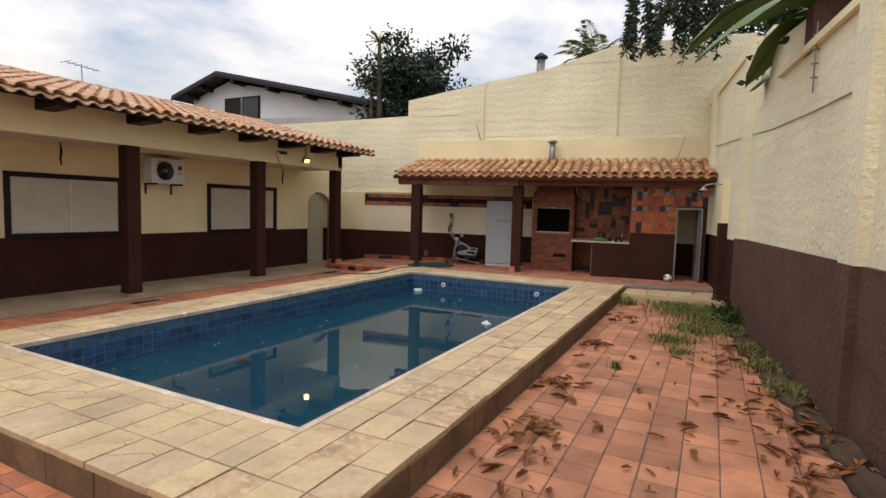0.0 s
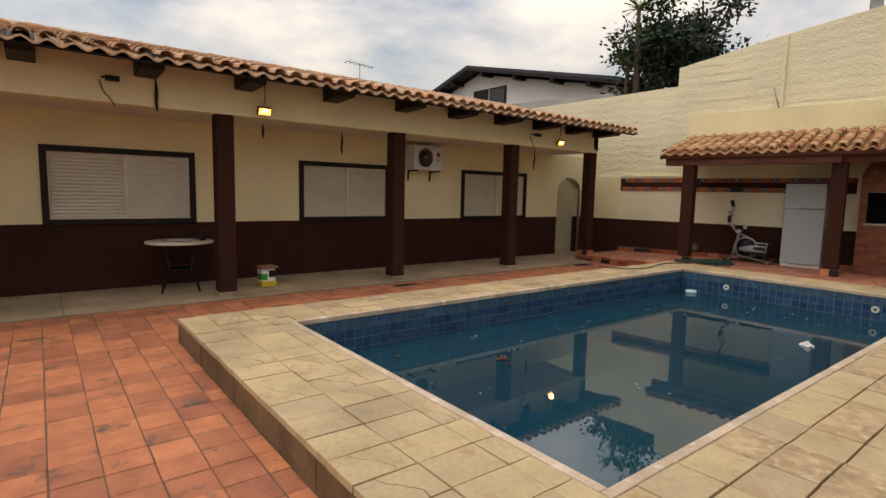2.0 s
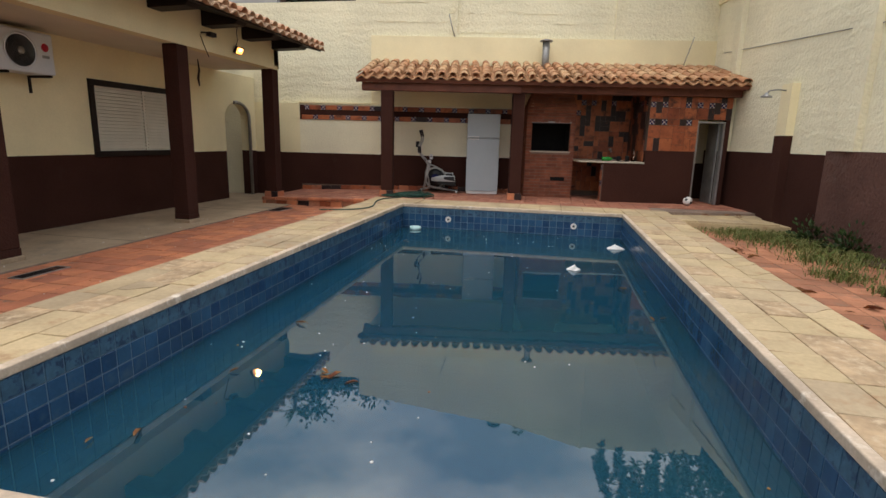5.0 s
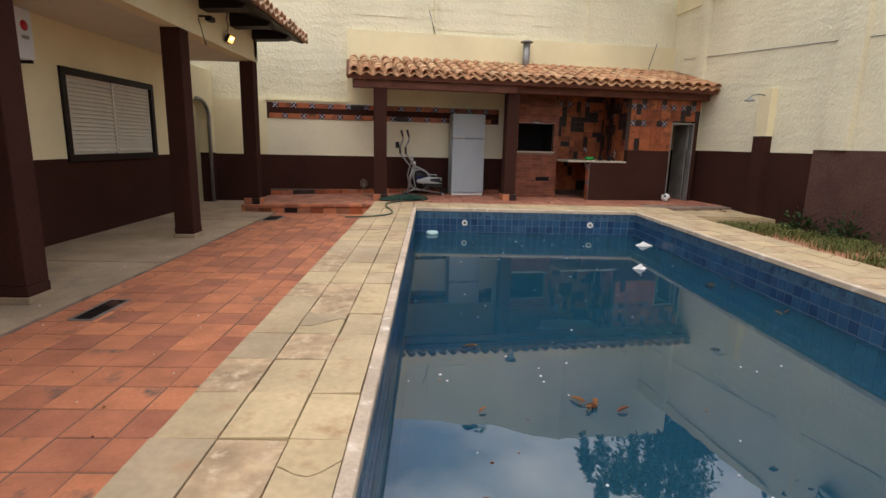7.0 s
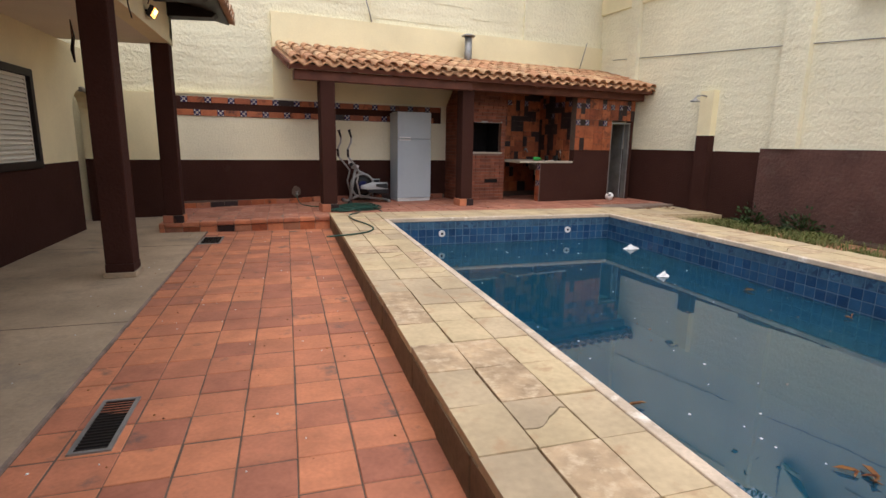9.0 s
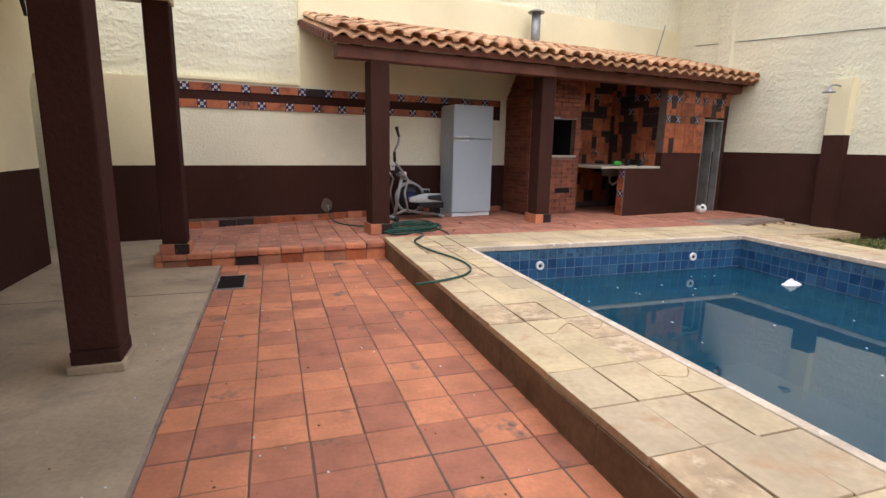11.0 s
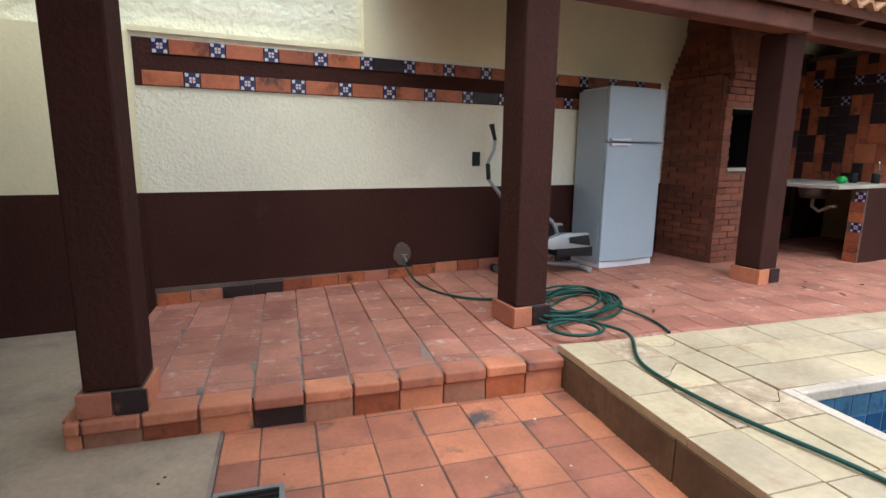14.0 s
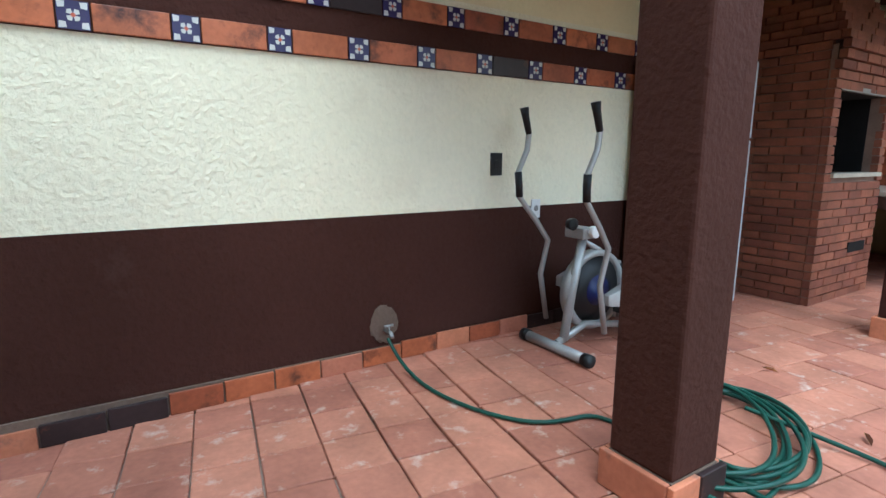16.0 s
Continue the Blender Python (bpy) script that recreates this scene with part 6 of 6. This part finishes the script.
def fan_plant(name, base, stem, fronds, length, m, label, seed, width=0.05, droop=0.8, category="palm", split=True):
    """A palm or yucca: stem and a tuft of fronds made of narrow leaflets."""
    rr = random.Random(seed)
    top = empty(name, base, label=label, category=category)
    b = Build()
    b.tube([(0, 0, 0), (0.03, 0.02, stem * 0.5), (0, 0, stem)], [0.12, 0.09, 0.07], BARK, 8)
    b.done("trunk", top)
    lv = Build()
    for k in range(fronds):
        a, e = rr.uniform(0, 6.28), rr.uniform(-0.2, 1.3)
        pts = []
        L = length * rr.uniform(0.75, 1.1)
        for q in range(8):
            t_ = q / 7
            h = Vector((math.cos(a) * math.cos(e), math.sin(a) * math.cos(e), math.sin(e))) * L * t_
            pts.append(Vector((0, 0, stem)) + h - Vector((0, 0, droop * t_ * t_ * L * 0.6)))
        lv.tube([tuple(p) for p in pts], [0.02 - 0.0022 * q for q in range(8)], m, 4)
        if split:
            for q in range(1, 8):
                d = (pts[q] - pts[q - 1]).normalized()
                s_ = d.cross(Vector((0, 0, 1))).normalized()
                for j in range(5):
                    p = pts[q - 1].lerp(pts[q], j / 5)
                    for sg in (-1, 1):
                        leaf_quad(lv, p, d * 0.5 + s_ * sg + Vector((0, 0, -0.35)), length * 0.24 * (1.1 - q / 9), width * 0.4, m, rr)
        else:
            for q in range(1, 8):
                leaf_quad(lv, pts[q - 1], pts[q] - pts[q - 1], (pts[q] - pts[q - 1]).length * 1.6, width, m, rr)
    lv.done("fronds", top, kind="stuff")
    return top


fan_plant("palm", (-2.9, 18.5, 0), 6.7, 22, 2.2, LEAF_YELLOW, "feathery palm rising behind the tall wall", 31)
for x, y, h in ((-11.3, 18.2, 8.2), (-11.2, 18.2, 7.2), (-11.7, 18.3, 6.4)):
    fan_plant("yucca", (x, y, 0), h, 34, 0.65, LEAF_YELLOW, "thin yucca with a spiky pale tuft", int(h * 10), 0.03, 0.25, "yucca", False)


def banana(base, stem, leaves, seed):
    rr = random.Random(seed)
    top = empty("banana_plant", base, label="banana plant with broad drooping leaves over the wall", category="banana plant", group="banana plants")
    b = Build()
    b.tube([(0, 0, 0), (0.02, 0, stem * 0.6), (0, 0, stem)], [0.13, 0.11, 0.08], BANANA, 10)
    b.done("stem", top)
    for a, e, L, W in leaves:
        lv = Build()
        rows = []
        n = 12
        for q in range(n + 1):
            t_ = q / n
            c = Vector((math.cos(a) * math.cos(e), math.sin(a) * math.cos(e), math.sin(e))) * L * t_ + Vector((0, 0, stem)) - Vector((0, 0, 0.75 * L * t_ * t_))
            w = W * math.sin(math.pi * min(1, 0.08 + t_ * 0.92)) ** 0.6 * 0.5 + 0.006
            s_ = Vector((-math.sin(a), math.cos(a), 0))
            tear = rr.uniform(-0.03, 0.03)
            rows.append([tuple(c + s_ * w - Vector((0, 0, 0.25 * w + tear))), tuple(c + s_ * w * 0.5 + Vector((0, 0, 0.02))), tuple(c), tuple(c - s_ * w * 0.5 + Vector((0, 0, 0.02))), tuple(c - s_ * w - Vector((0, 0, 0.25 * w - tear)))])
        lv.rings(rows, BANANA, closed=False, caps=False, smooth=True)
        lv.tube([(r_[2][0], r_[2][1], r_[2][2] - 0.01) for r_ in rows], [0.03 - 0.002 * q for q in range(n + 1)], LEAF_YELLOW, 5)
        lv.done("leaf", top)


banana((2.2, 7.6, 0), 3.9, ((2.9, 0.75, 2.6, 0.55), (3.5, 0.5, 2.0, 0.5), (2.2, 0.6, 2.2, 0.55), (4.3, 0.7, 2.0, 0.5), (1.2, 0.9, 2.2, 0.5), (5.4, 0.9, 2.0, 0.5)), 1)
banana((2.4, 9.3, 0), 3.6, ((3.3, 0.7, 1.6, 0.5), (2.4, 0.9, 2.0, 0.5), (4.2, 0.5, 1.5, 0.45), (0.5, 0.9, 2.0, 0.5), (1.7, 0.9, 2.0, 0.5)), 2)


def grass_patch():
    """Tufts of grass and weeds on the paving along the side wall."""
    b = Build()
    rr = random.Random(12)
    spots = [(0.45, 8.0, 0.25, 130), (0.75, 8.9, 0.4, 260), (1.0, 9.7, 0.45, 380), (0.6, 10.4, 0.55, 420), (1.15, 10.6, 0.3, 300), (0.35, 10.9, 0.4, 250), (1.45, 8.0, 0.25, 200), (1.5, 7.2, 0.25, 150), (1.6, 6.4, 0.2, 110), (-0.45, 10.6, 0.12, 70), (-0.5, 11.0, 0.1, 50), (0.0, 6.3, 0.05, 20), (1.3, 9.2, 0.25, 240), (0.55, 7.4, 0.12, 50)]
    for x, y, s, n in spots:
        for _ in range(n * 3):
            px, py = x + rr.gauss(0, s * 0.6), y + rr.gauss(0, s * 0.6)
            if px > wall_x(py) - 0.08 or px < DX1 + 0.02:
                continue
            a, h = rr.uniform(0, 6.28), rr.uniform(0.03, 0.13)
            l_ = Vector((math.cos(a), math.sin(a), 0))
            p = Vector((px, py, 0.0))
            w = Vector((-l_.y, l_.x, 0)) * rr.uniform(0.003, 0.008)
            q, e = p + l_ * h * 0.3 + Vector((0, 0, h * 0.7)), p + l_ * h * rr.uniform(0.5, 1.1) + Vector((0, 0, h * rr.uniform(0.6, 1.0)))
            b.face([p - w, p + w, q + w * 0.8, q - w * 0.8], GRASS)
            b.face([q - w * 0.8, q + w * 0.8, e], GRASS)
    b.done("grass", label="tufts of grass and weeds growing through the paving", category="grass", kind="stuff")
    b = Build()
    for y0 in range(12):
        y = 4.6 + y0 * 0.55
        x = wall_x(y) - rr.uniform(0.14, 0.2)
        b.rings([[(x + 0.16 * math.cos(q), y + 0.36 * math.sin(q), 0.003) for q in [k * 0.6283 for k in range(10)]], [(x + 0.08 * math.cos(q), y + 0.22 * math.sin(q), 0.025 + rr.uniform(0, 0.02)) for q in [k * 0.6283 for k in range(10)]]], SOIL, smooth=True)
    b.done("soil_bank", label="dark soil heaped along the foot of the side wall", category="soil", kind="stuff")
    bush = Build()
    for x, y in ((1.15, 10.3), (1.25, 9.5)):
        for _ in range(260):
            o = Vector((rr.gauss(0, 0.12), rr.gauss(0, 0.15), abs(rr.gauss(0, 0.12))))
            leaf_quad(bush, Vector((x, y, 0.05)) + o, o + Vector((0, 0, 0.05)), 0.07, 0.02, LEAF, rr)
    bush.done("weeds", label="small leafy weeds against the side wall", category="weeds", kind="stuff")
    d = Build()
    for x, y, s, n in ((0.0, 3.2, 0.35, 60), (-0.35, 4.2, 0.14, 50), (-0.4, 5.4, 0.12, 40), (1.5, 6.0, 0.35, 80), (1.7, 5.2, 0.3, 80), (0.7, 4.4, 0.5, 18), (1.2, 7.6, 0.3, 60), (-0.45, 7.2, 0.1, 26), (-0.42, 2.7, 0.16, 50), (0.4, 6.2, 0.7, 14), (1.6, 4.5, 0.3, 60), (-0.3, 9.0, 0.15, 20)):
        for _ in range(n):
            px, py = x + rr.gauss(0, s), y + rr.gauss(0, s * 1.4)
            if DX1 + 0.03 < px < wall_x(py) - 0.1:
                curled_leaf(d, px, py, 0.015 + rr.random() * 0.02, rr.uniform(0.06, 0.19), DRY_LEAF, rr)
    for x, y in ((-5.1, 12.2), (-4.9, 12.0), (-3.2, 12.25), (-3.0, 12.4), (-3.1, 12.0), (-2.6, 12.2), (-4.6, 12.6), (-2.8, 12.9)):
        curled_leaf(d, x, y, PORCH + 0.01, rr.uniform(0.05, 0.09), DRY_LEAF, rr)
    for _ in range(16):
        curled_leaf(d, rr.uniform(-0.2, 0.8), rr.uniform(11.6, 12.5), 0.17, rr.uniform(0.05, 0.14), DRY_LEAF, rr)
    d.done("dry_leaves", label="dry brown leaves scattered over the paving", category="leaves", kind="stuff")
    c = Build()
    for _ in range(130):
        x, y = rr.uniform(CONC_X - 0.5, DX0 - 0.1), rr.uniform(4.0, 11.2)
        r = rr.uniform(0.003, 0.009)
        c.lathe([(r, 0.0), (r * 0.5, 0.004), (0.0, 0.005)], WHITE_PLASTIC if rr.random() < 0.35 else DRY_LEAF, c=(x, y, 0.013 if x < CONC_X else 0.005), n=5)
    c.done("floor_specks", label="small crumbs and chips lying on the tiles", category="debris", kind="stuff")


grass_patch()


# ---- neighbouring house ----
def neighbour():
    top = empty("neighbour_house", (-21.0, 24.0, 0), label="white neighbouring house with a dark gabled roof", category="house")
    b = Build()
    pts = [(-6.2, 0), (6.3, 0), (6.3, 6.55), (-3.2, 8.55), (-6.2, 7.7)]
    b.rings([[(x, -2.0, z) for x, z in pts], [(x, 6.0, z) for x, z in pts]], WHITE_WALL)
    b.done("wall", top)
    b = Build()
    for pr in (((-7.0, 7.62), (-3.2, 8.72), (-3.2, 8.95), (-7.0, 7.86)), ((-3.2, 8.72), (7.0, 6.5), (7.0, 6.74), (-3.2, 8.95))):
        b.rings([[(x, -2.9, z) for x, z in pr], [(x, 6.5, z) for x, z in pr]], SLATE)
    b.done("roof", top)
    b = Build()
    for x in (-5.8, -4.6, -2.0, 0.6, 3.2, 5.4):
        z = 8.72 + (x + 3.2) * (0.289 if x < -3.2 else -0.2176)
        b.box(x - 0.12, x + 0.12, -2.85, -2.0, z - 0.28, z - 0.02, WOOD_DARK)
    for x0 in (-7.0,):
        b.rings([[(-7.0, -2.95, 7.55), (-3.2, -2.95, 8.65), (-3.2, -2.95, 8.8), (-7.0, -2.95, 7.7)], [(-7.0, -2.9, 7.55), (-3.2, -2.9, 8.65), (-3.2, -2.9, 8.8), (-7.0, -2.9, 7.7)]], WOOD_DARK)
        b.rings([[(-3.2, -2.95, 8.65), (7.0, -2.95, 6.43), (7.0, -2.95, 6.58), (-3.2, -2.95, 8.8)], [(-3.2, -2.9, 8.65), (7.0, -2.9, 6.43), (7.0, -2.9, 6.58), (-3.2, -2.9, 8.8)]], WOOD_DARK)
    b.done("eaves", top)
    b = Build()
    b.box(-3.5, -0.75, -2.06, -1.98, 6.3, 7.6, WOOD_DARK)
    b.box(-2.0, -0.85, -2.08, -2.05, 6.4, 7.5, DARK_GLASS)
    b.box(-2.15, -2.05, -2.10, -2.05, 6.3, 7.6, GREY_METAL)
    b.done("window", top)


neighbour()
